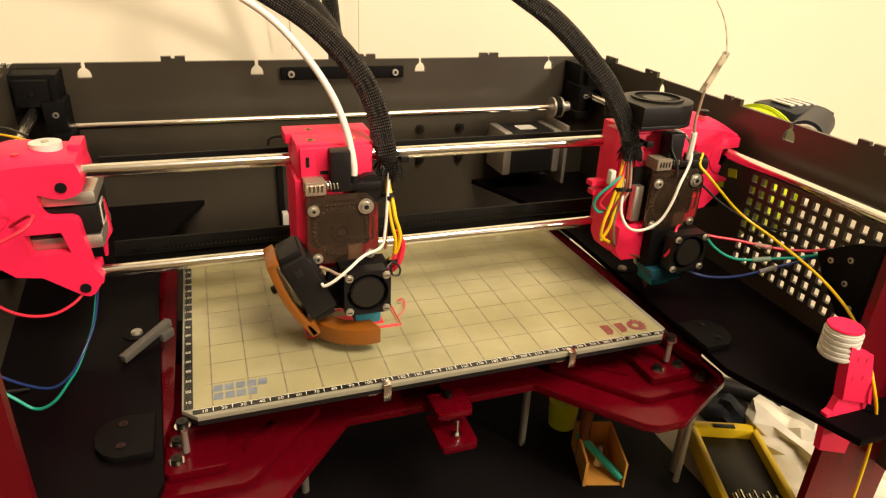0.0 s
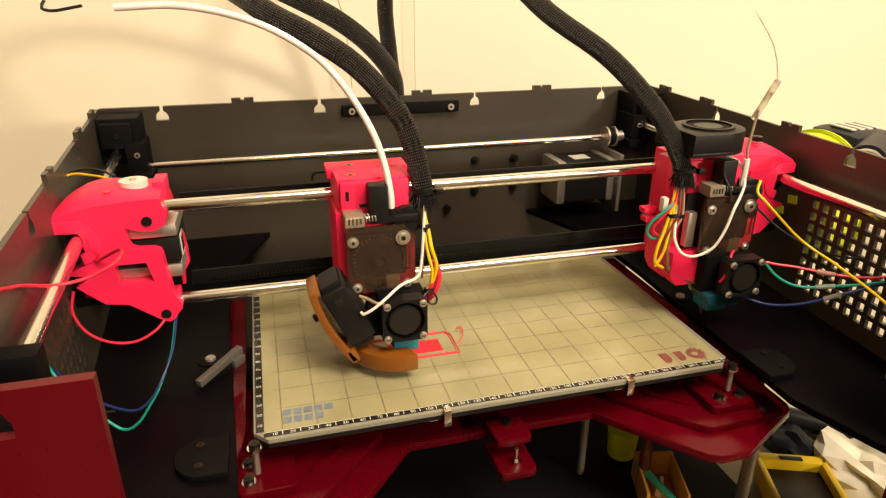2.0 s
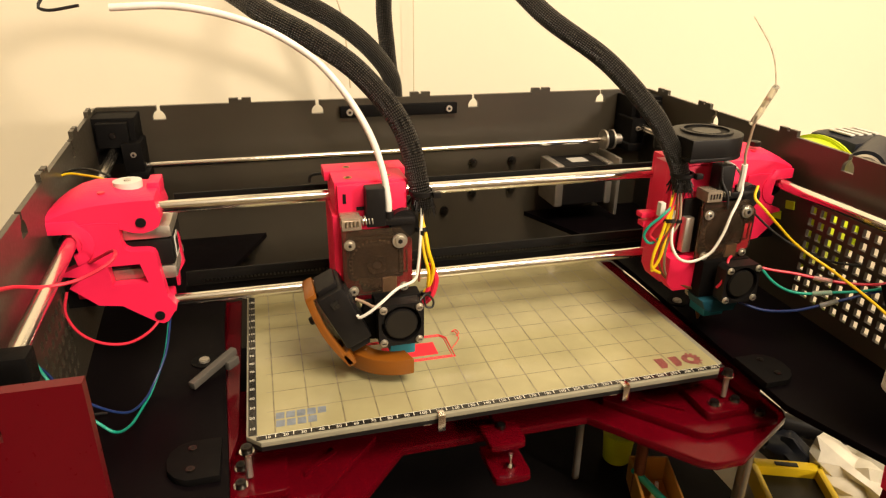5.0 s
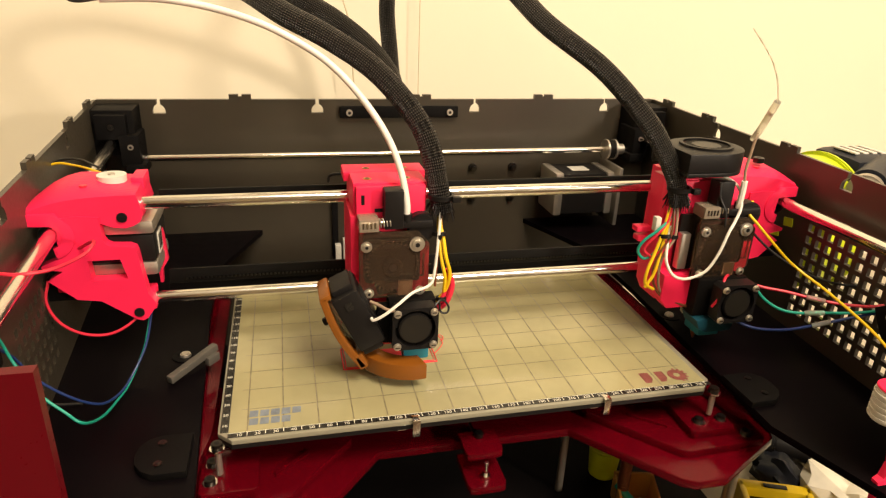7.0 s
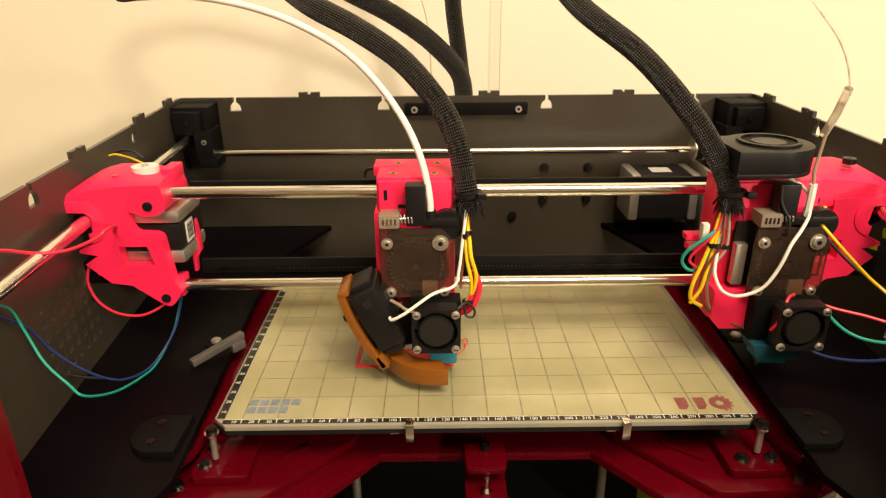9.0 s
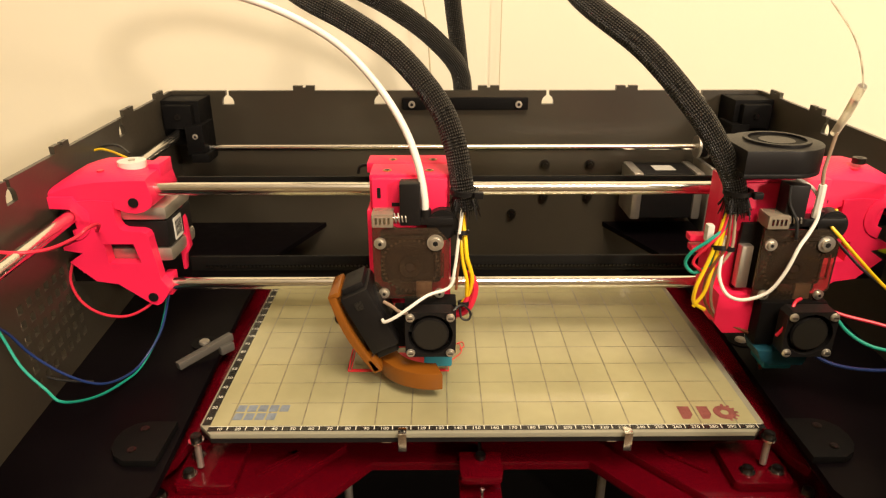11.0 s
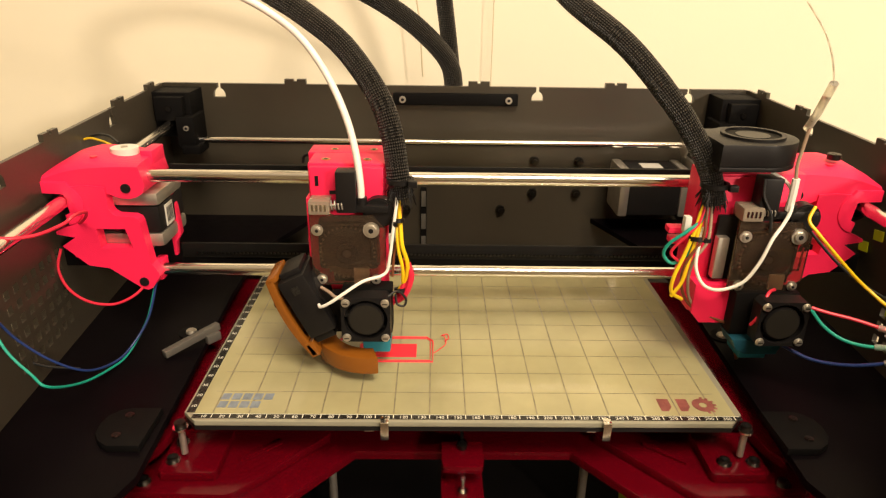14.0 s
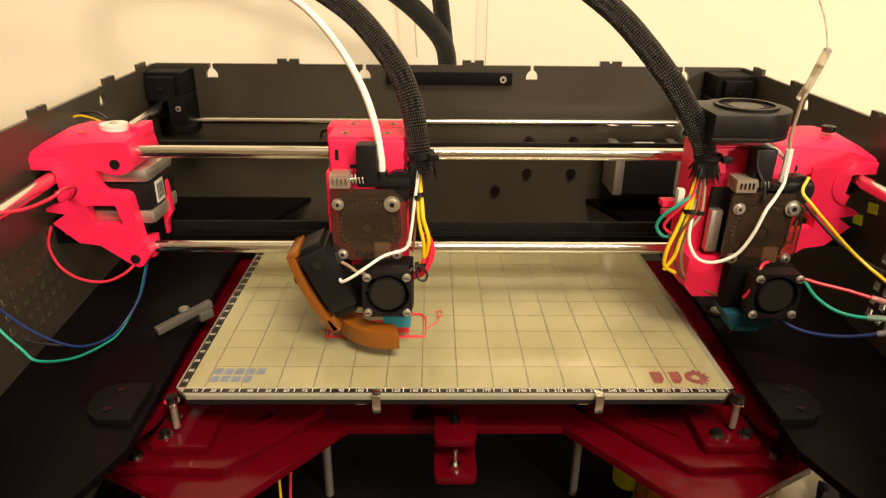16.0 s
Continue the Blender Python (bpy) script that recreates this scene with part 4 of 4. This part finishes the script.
wire(east, "signal_wire", [(289, 56, 112), (288, 52, 98), (287, 50, 86), (281, 50, 74), (279, 51, 62), (282, 52, 50), (290, 52, 40), (306, 50, 33), (316, 48, 30)], 0.9, WIRE_BROWN, "brown wire")
wire(east, "signal_wire", [(290, 55, 112), (291, 52, 96), (290, 50, 84), (284, 50, 72), (283, 50, 58), (288, 52, 44), (300, 52, 36), (314, 50, 32)], 0.9, mat_guide, "pale wire")
wire(east, "signal_wire", [(288, 55, 110), (285, 53, 96), (279, 52, 88), (272, 55, 76), (277, 54, 70)], 0.9, WIRE_RED, "red wire")
wire(east, "fan_wire", [(330, 40, 59), (325, 36, 59), (321, 32, 54), (318, 30, 46), (316, 32, 40)], 1.0, WIRE_RED, "red wire")
wire(east, "fan_wire", [(314, 46, 124), (315, 45, 114), (320, 43, 104), (321, 42, 94)], 0.8, WIRE_BLACK, "thin black wire")
bm = B()
box(bm, 277, 54, 88, 281, 59, 98, 0.8)
part("connector", bm, LABEL, east, "white plastic connector")
bm = B()
ring(bm, (285, 53, 84), (0, 0.2, 1), 4.6, 2.8, 2.6, 18)
box(bm, 288, 49, 84, 292, 51.5, 86.4)
part("cable_tie", bm, BLACK, east)
# filament and tube rising from the extruder
wire(east, "tube_stub", [(330.4, 45, 106), (330.3, 44.3, 116), (330, 44, 124.8)], 2.1, WHITE, "short white tube")
wire(east, "filament", [(330, 44, 124), (329, 44.2, 132), (329.7, 44, 141.4), (330.7, 43, 158)], 0.95, mat_guide, "bare cloudy filament")

# ---- hoses and tubes: rigid pieces that follow the heads ----
MOVERS = []


def fade(u):
    return 0.0 if u >= 1 else 1 - u * u * (3 - 2 * u)


def limp(name, base, pts, r, segs, material, label, category, pieces, head, free, per=10, ends=None):
    """A bending hose in short overlapping pieces. free: how far along the hose the head's movement dies out (0 to 1)."""
    hose = thing(name, base, label, category)
    line = curve(pts, per)
    lens = [0.0]
    for a, b in zip(line, line[1:]):
        lens.append(lens[-1] + (b - a).length)
    total = lens[-1]

    def at(s):
        s = min(max(s, 0), total)
        for i in range(len(line) - 1):
            if s <= lens[i + 1] or i == len(line) - 2:
                w = (s - lens[i]) / max(1e-6, lens[i + 1] - lens[i])
                return line[i].lerp(line[i + 1], w)

    step = total / pieces
    for k in range(pieces):
        a, b = k * step - step * 0.22, (k + 1) * step + step * 0.22
        bm = B()
        seg = [at(a + (b - a) * j / 5) for j in range(6)]
        if k == 0:
            seg[0] = seg[0] + (seg[0] - seg[2])
        rr = r if not isinstance(r, tuple) else [r[0] + (r[1] - r[0]) * min(1, max(0, (a + (b - a) * j / 5) / total)) for j in range(6)]
        tube(bm, seg, rr, segs, max(a, 0) / 1000, True)
        ob = part("hose_piece" if r and material is BRAID else "tube_piece", bm, material, hose)
        ends = [(at(s), fade(s / total / free)) for s in (k * step, (k + 1) * step)]
        if ends[0][1] > 0.002:
            MOVERS.append((ob, head, ends, Vector(base)))
    return hose


HOSE_W = [(135.5, 58, 112), (134, 60, 122), (130, 66, 143), (121, 74, 163), (99, 90, 187), (72, 103, 204), (46, 118, 216), (28, 138, 226), (12, 165, 234), (8, 198, 238), (18, 228, 237),
          (34, 250, 231), (56, 266, 220), (88, 286, 202), (119, 312, 178), (144, 338, 148), (150, 349, 118), (151, 350, 90)]
HOSE_E = [(291, 56, 112), (288, 58, 124), (277, 60, 143), (263, 63, 162), (239, 82, 190), (209, 112, 215), (186, 165, 246), (156, 240, 262), (140, 300, 248), (138, 330, 215), (144, 346, 168), (149, 350, 125), (150, 351, 90)]
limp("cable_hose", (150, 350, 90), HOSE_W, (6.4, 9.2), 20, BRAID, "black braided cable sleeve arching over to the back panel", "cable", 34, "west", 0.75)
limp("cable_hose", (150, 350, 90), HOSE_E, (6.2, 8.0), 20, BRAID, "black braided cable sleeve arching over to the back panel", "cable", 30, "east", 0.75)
limp("filament_tube", (-60, 100, 222), [(113.6, 53.5, 105), (113.4, 53.5, 116), (110, 57, 134), (103, 63, 152), (91, 73, 170), (75, 82, 187), (58, 88, 199), (33, 92, 211), (5, 96, 219), (-25, 99, 223), (-56, 101, 222)],
     2.05, 14, WHITE, "white plastic filament tube curving over the printer", "tube", 30, "west", 1.0)
limp("filament_tube", (340, 45, 165), [(330.6, 43.2, 156), (331, 40, 162), (331, 37, 168), (329.8, 30, 178.4)], 2.1, 14, CLOUDY, "short cloudy tube on the filament", "tube", 2, "east", 4.0)
limp("filament_strand", (340, 45, 165), [(329.8, 30, 178), (326.3, 29, 188), (322.2, 28, 196), (316.4, 28, 205), (304, 30, 220)], 0.45, 8, CLOUDY, "thin cloudy filament strand", "filament", 6, "east", 2.0)
limp("filament_strand", (-56, 101, 222), [(-48, 100.4, 222.6), (-60, 101, 220.6), (-66, 103, 222), (-64, 104, 226)], 0.9, 8, WIRE_BLACK, "short dark filament end", "filament", 3, "west", 90.0)
# frayed ends of the sleeves, tied with cable ties
for head, (x, y, z) in (("west", (135.5, 58, 112)), ("east", (291, 56, 112))):
    ob = west if head == "west" else east
    bm = B()
    rnd = random.Random(3)
    for k in range(70):
        a = rnd.uniform(0, 6.283)
        p = Vector((x + 5.5 * math.cos(a), y + 5.5 * math.sin(a), z + 3))
        q = p + Vector((math.cos(a) * rnd.uniform(0.5, 4), math.sin(a) * rnd.uniform(0.5, 4), -rnd.uniform(4, 13)))
        rod(bm, p, q, 0.28, segs=4)
    part("frayed_end", bm, BLACK, ob)
    bm = B()
    ring(bm, (x, y, z + 4), (0, 0, 1), 8.0, 6.4, 2.6, 24)
    box(bm, x + 5, y - 9.5, z + 3.6, x + 10, y - 6, z + 7.2, 0.4)
    part("cable_tie", bm, BLACK, ob)

mat_pale = mat("pale_filament", (0.60, 0.52, 0.36), 0.4)
strand = thing("hanging_strand", (190, 455, 130), "thin pale filament hanging down the wall", "filament")
wire(strand, "strand", [(192, 452, 420), (193, 452, 300), (194, 452, 200), (194, 452, 60)], 0.6, mat_pale)
strand = thing("hanging_strand", (110, 440, 130), "thin pale filament hanging down the wall", "filament")
wire(strand, "strand", [(40, 430, 330), (70, 430, 270), (95, 432, 235), (112, 436, 195), (118, 440, 120)], 0.9, mat_pale)

# ---- loose wires on the sides ----
loom = thing("wire_loom", (-110, 30, 0), "thin coloured wires sagging beside the gantry", "wires")
wire(loom, "red_wire", [(-96.5, -52, 125), (-97.5, -38, 120), (-99, -18, 112), (-99.5, 2, 104), (-92, 16, 96.5), (-79, 23, 95.5), (-66, 28, 100), (-62, 34, 103), (-68, 56, 97), (-80, 76, 86), (-88, 83, 80)], 1.0, WIRE_RED, "red wire")
wire(loom, "red_wire", [(-104, 84, 62), (-106, 80, 50), (-100, 76, 38), (-88, 74, 30), (-74, 76, 27), (-62, 80, 31), (-54, 86, 38)], 0.9, WIRE_RED, "red wire")
wire(loom, "green_wire", [(-95, -44, 92), (-97, -26, 86), (-98, -8, 76), (-95, -5, 60), (-86, -10, 45), (-74, -14, 34), (-66, -15, 27), (-66, 14, 10), (-66, 46, -1), (-63, 62, -1), (-56, 76, 12), (-53, 82, 22), (-50, 88, 37)], 0.75, WIRE_GREEN, "green wire")
wire(loom, "blue_wire", [(-96, -42, 88), (-98, -20, 78), (-97, 0, 60), (-92, 8, 41), (-80, 14, 24), (-70, 26, 10), (-66, 48, 1), (-62, 64, 2), (-54, 78, 16), (-49, 88, 38)], 0.75, WIRE_BLUE, "dark blue wire")
wire(loom, "black_wire", [(-121, 20, 40), (-112, 26, 22), (-100, 34, 8), (-86, 46, -2)], 0.8, WIRE_BLACK, "black wire")
wire(loom, "yellow_wire", [(-120, 150, 113), (-108, 150, 117), (-95, 140, 118), (-84, 128, 119), (-72, 118, 118)], 0.8, WIRE_YELLOW, "yellow wire")
wire(loom, "black_wire", [(-120, 153, 113), (-106, 155, 118), (-92, 146, 120), (-78, 130, 119)], 0.8, WIRE_BLACK, "black wire")
loom = thing("wire_loom", (390, 10, 40), "coloured wires running from the parked head to the side", "wires")
wire(loom, "yellow_wire", [(346, 47, 108), (342, 43, 101), (346, 38, 95), (356, 33, 84), (368, 29, 72), (377, 22, 64), (384, 2, 57), (384, -40, 48), (374, -78, 38), (364, -105, 17), (377, -107, -18), (382, -108, -75), (380, -108, -110)], 0.95, WIRE_YELLOW, "yellow wire")
wire(loom, "red_wire", [(345, 26, 55), (352, 22, 54), (364, 16, 53), (378, 8, 51), (392, 0, 50), (406, -10, 52), (418, -16, 56)], 1.0, WIRE_RED, "red wire")
wire(loom, "green_wire", [(345, 26, 54), (350, 20, 47), (358, 14, 42), (368, 8, 41), (382, 0, 44), (398, -8, 47), (416, -16, 52)], 1.0, WIRE_GREEN, "green wire")
wire(loom, "blue_wire", [(340, 36, 24), (352, 24, 22), (366, 12, 26), (380, 2, 34), (396, -6, 42), (416, -14, 50)], 1.0, WIRE_BLUE, "dark blue wire")
wire(loom, "black_wire", [(354, 77, 94), (362, 66, 82), (374, 50, 68), (386, 34, 60), (400, 20, 56), (416, 10, 56)], 0.9, WIRE_BLACK, "black wire")
for p0, p1 in (((374, 10, 51.5), (384, 4, 50.5)), ((372, 6, 41.6), (382, 0, 44)), ((378, 3, 33), (387, -2, 38))):
    bm = B()
    rod(bm, p0, p1, 1.7, segs=12, bevel=0.3)
    part("splice", bm, CLOUDY, loom, "clear shrink-tube splice")

# ---- beside and below the case ----
spool = thing("filament_spool", (500, 130, 60), "lime green filament spool beside the case", "spool")
bm = B()
rod(bm, (452, 140, 55), (456, 140, 55), 60, segs=48, bevel=1)
part("flange", bm, LIME, spool)
bm = B()
rod(bm, (456, 140, 55), (486, 140, 55), 57, segs=48)
part("winding", bm, LIME, spool)
bm = B()
rod(bm, (486, 140, 55), (490, 140, 55), 60, segs=48, bevel=1)
part("flange", bm, LIME, spool)
hold = thing("cordless_tool", (526, 140, 60), "dark cordless tool with pale vents beside the case", "tool")
bm = B()
rod(bm, (486, 92, 98), (541, 130, 100), 15, segs=28, bevel=3)
box(bm, 503, 120, 60, 556, 178, 114, 13)
part("body", bm, CLOTH, hold)
bm = B()
rod(bm, (478, 86, 97.5), (487, 93, 98), 13, segs=28, bevel=2)
part("chuck", bm, DULLSTEEL, hold)
bm = B()
for k in range(4):
    box(bm, 512 + k * 9, 136, 113.8, 517 + k * 9, 162, 115.4, 0.6)
part("vents", bm, LABEL, hold)

toolset = thing("bit_case", (385, -50, -135), "open yellow and black case of small screwdriver bits", "tool case")
mt = Matrix.Translation((372, -54, -130)) @ Matrix.Rotation(radians(-22), 4, "Z") @ Matrix.Diagonal((0.62, 0.88, 1, 1))
bm = B()
for x0, y0, x1, y1 in ((-45, -90, -36, 90), (36, -90, 45, 90), (-45, 80, 45, 92), (-45, -92, 45, -80)):
    box(bm, x0, y0, -8, x1, y1, 10, 3, mt)
part("rim", bm, TOOLYELLOW, toolset, "yellow plastic rim")
bm = B()
box(bm, -36, -80, -8, 36, 80, 2, 1, mt)
box(bm, -14, 82, 10.2, 14, 87, 11, 0.3, mt)
part("tray", bm, BLACK, toolset)
for k in range(7):
    bm = B()
    x = -24 + k * 8
    rod(bm, mt @ Vector((x, -50, 5)), mt @ Vector((x, 5 + 4 * (k % 2), 5)), 2.0, segs=10)
    part("bit", bm, STEEL, toolset)
bag = thing("crumpled_bag", (480, 40, -135), "crumpled white plastic bag", "bag")
bm = B()
bmesh.ops.create_icosphere(bm, subdivisions=4, radius=1)
for v in bm.verts:
    d = noise.fractal(v.co * 2.2, 1.0, 2.0, 4) * 0.34 + noise.fractal(v.co * 7, 1.0, 2.0, 3) * 0.1
    v.co = Vector((492 + v.co.x * 62 * (1 + d), 0 + v.co.y * 80 * (1 + d), -136 + max(-0.14, v.co.z) * 34 * (1 + 2 * d)))
part("bag", bm, PAPER, bag)
torch = thing("pocket_torch", (450, 40, -138), "black cylindrical torch among the loose things", "torch")
bm = B()
rod(bm, (436, 62, -120), (474, 26, -118), 9, segs=24, bevel=1.5)
rod(bm, (428, 70, -121), (437, 61, -120), 12, segs=24, bevel=1.5)
part("barrel", bm, BLACK, torch)
bm = B()
rod(bm, (474, 26, -118), (480, 20, -118), 7, segs=24, bevel=1)
part("cap", bm, LABEL, torch)
lump = thing("dark_pouch", (430, 30, -138), "dark blue crumpled pouch", "pouch")
bm = B()
bmesh.ops.create_icosphere(bm, subdivisions=3, radius=1)
for v in bm.verts:
    d = noise.fractal(v.co * 2.0, 1.0, 2.0, 3) * 0.4
    v.co = Vector((424 + v.co.x * 16 * (1 + d), 38 + v.co.y * 26 * (1 + d), -132 + max(-0.3, v.co.z) * 16 * (1 + d)))
part("pouch", bm, CLOTH, lump)
card = thing("card_box", (290, 30, -135), "small open orange cardboard box below the bed", "box")
bm = B()
for q in ([(276, 46), (304, 38), (306, 40), (277, 48)], [(262, 4), (276, 46), (277.5, 45), (264, 3)], [(304, 38), (290, -6), (291.5, -6.5), (306, 39)]):
    prism(bm, q, "z", -135, -112, 0.3)
prism(bm, [(264, 4), (277, 44), (303, 37), (290, -4)], "z", -134.8, -133)
part("wall", bm, ORANGE, card)
bm = B()
rod(bm, (283, 18, -132), (285, 20, -116), 3.2, 1.4, segs=14)
part("nozzle", bm, LABEL, card, "white plastic nozzle")
pen = thing("pen", (285, 10, -130), "dark green pen leaning in the box", "pen")
bm = B()
rod(bm, (272, 34, -112), (290, -4, -128), 3, segs=14, bevel=0.5)
part("barrel", bm, WIRE_GREEN, pen)
cup = thing("lime_cup", (283, 70, -135), "small lime green cup on the base", "cup")
bm = B()
rod(bm, (281, 72, -135), (281, 72, -108), 11, 13, segs=32, bevel=1)
part("cup", bm, LIME, cup)
for x, y, r, m, w in ((237.5, 60, 3, DULLSTEEL, "plain steel"), (275, 30, 4, WIRE_BROWN, "dark brown threaded"), (341, -2, 4, DULLSTEEL, "plain steel"), (62.5, 60, 3, DULLSTEEL, "plain steel")):
    post = thing("lift_shaft", (x, y, -135), w + " vertical lift shaft below the bed", "rod", "lift shafts")
    bm = B()
    rod(bm, (x, y, -135), (x, y, -39), r, segs=18)
    if m is WIRE_BROWN:
        for k in range(40):
            ring(bm, (x, y, -134 + k * 2.4), (0, 0, 1), r + 0.5, r - 0.3, 1.1, 18)
    part("shaft", bm, m, post)
loom = thing("wire_loom", (70, 60, -200), "yellow and red wires hanging below the bed", "wires")
wire(loom, "yellow_wire", [(40, 20, -60), (42, 10, -90), (44, 4, -110), (46, 0, -134)], 0.9, WIRE_YELLOW)
wire(loom, "red_wire", [(49, 20, -60), (48, 10, -90), (50, 4, -110), (53, 0, -134)], 0.9, WIRE_RED)

# added lime plates in place of panel openings that show the spool behind
for y, z in ((87, 75), (99, 63), (70, 88)):
    marker = thing("lime_opening_plate", (421, y, z), "small lime green plate standing in for an opening onto the spool", "sticker", "stickers of the side panel")
    bm = B()
    yy = y
    xx = XE - (YN - y) * math.tan(radians(2.6)) - 0.6
    prism(bm, [(yy - 5, z - 2.5), (yy + 4, z - 4), (yy + 5, z + 2.5), (yy - 4, z + 4)], "x", xx - 0.6, xx)
    part("sticker", bm, LIME, marker)

# ---- bracket on the eastern front panel ----
latch = thing("door_bracket", (350, -97, 0), "bright pink printed bracket with a grey knurled wheel", "bracket")
bm = B()
prism(bm, [(337, 46), (357, 37), (371, 0), (345, 9)], "y", -104, -97.2, 0.8)
part("upper_plate", bm, PINK, latch)
bm = B()
prism(bm, [(345, 8.6), (370.5, -0.4), (368, -38), (344, -29), (340, -2), (343, 0)], "y", -102, -97.2, 0.8)
part("lower_plate", bm, PINK, latch)
bm = B()
for x, z in ((345, 35), (352, 33), (346, 22), (354, 21)):
    box(bm, x, -104.25, z, x + 1.2, -103.95, z + 3.2)
part("slots", bm, WIRE_RED, latch)
bm = B()
rod(bm, (341, -94, 34), (341, -94, 52), 9.5, segs=30, bevel=0.8)
for k in range(5):
    ring(bm, (341, -94, 35.5 + k * 3.2), (0, 0, 1), 10.0, 9.4, 1.6, 30)
part("wheel", bm, LABEL, latch, "grey knurled wheel")
bm = B()
rod(bm, (341, -94, 52), (341, -94, 53.4), 9.3, segs=30, bevel=0.4)
part("cap", bm, PINK, latch)

# ---- movement ----
# seconds, then the western head's offset along the gantry and the gantry's offset, in millimetres
STEPS = [
    (0, -13.2, -2.7), (0.2, -27.5, 1.7), (0.4, -30.6, 2.6), (0.5, -28.4, 1.6), (0.6, -20.4, -0.3), (0.7, -17.8, -1.0), (1, -0.9, -6.1), (1.1, 0.9, -6.2), (1.2, -0.8, -5.7), (1.4,
    -13.6, -2.2), (1.5, -15.2, -2.1), (1.8, -29.9, 2.4), (1.9, -31.0, 2.7), (2, -26.9, 1.1), (2.5, -1.0, -6.1), (2.7, 3.0, -6.8), (3, -12.5, -2.9), (3.4, -30.5, 2.6), (3.5, -28.8,
    1.7), (3.8, -10.6, -3.0), (4, -0.9, -6.1), (4.1, 3.3, -6.9), (4.2, 2.6, -6.7), (4.9, -27.5, 1.3), (5.6, 1.0, -6.7), (6.2, -25.0, 0.6), (6.3, -21.8, -0.3), (6.5, -9.0, -3.9), (6.6,
    -7.0, -4.4), (6.8, 2.2, -7.0), (7, -5.6, -4.8), (7.2, -19.3, -1.0), (7.4, -23.6, 0.2), (7.5, -16.0, -1.9), (8, 4.5, -7.7), (8.4, -16.3, -1.8), (8.5, -19.4, -1.0), (9, 4.5, -7.7),
    (9.2, -1.0, -6.1), (9.6, -16.0, -1.8), (10.05, 4.5, -7.0), (10.48, -9.0, -2.7), (10.88, 5.0, -6.1), (11.2, -2.0, -3.7), (11.3, -6.3, -3.5), (11.5, 4.7, -2.8), (11.8, -6.0, -1.4),
    (11.9, -4.9, -1.0), (12, -0.5, -0.5), (12.1, 3.5, -0.4), (12.2, 3.5, -0.3), (12.3, -2.2, -0.2), (12.4, -4.6, -0.1), (12.5, 0.0, 0.0), (12.6, 4.3, -0.1), (12.7, 3.4, -0.3), (12.8,
    -2.1, -0.4), (13, 4.9, -0.7), (13.2, 1.3, -0.7), (13.3, 5.7, -0.8), (13.4, 3.1, -0.8), (13.5, 6.2, -0.8), (13.6, 4.7, -0.5), (14, -23.6, 0.5), (14.2, -29.1, -1.8), (14.5, -30.4,
    -9.8), (14.7, -25.2, -10.6), (15, -4.7, -11.7), (15.1, 2.6, -9.9), (15.4, 5.7, -4.4), (15.5, 5.8, -2.6), (15.7, 7.0, -1.6), (16, -6.5, 0.0),
]


def motions():
    def moved(ob, fx, fy):
        b = ob.location.copy()
        walk(ob, [(t, pose(b.x + dx * fx / 1000, b.y + dy * fy / 1000, b.z)) for t, dx, dy in STEPS])

    moved(gantry, 0, 1)
    moved(west, 1, 1)
    moved(east, 0, 1)
    for ob, head, ((a, wa), (c, wc)), base in MOVERS:
        rows = []
        for t, dx, dy in STEPS:
            d = Vector((dx if head == "west" else 0, dy, 0))
            a2, c2 = a + d * wa, c + d * wc
            turn = (c - a).rotation_difference(c2 - a2).to_matrix().to_4x4()
            rows.append((t, Matrix.Translation(((a2 + c2) / 2 - base) / 1000) @ turn @ Matrix.Translation((base - (a + c) / 2) / 1000)))
        walk(ob, rows)


motions()
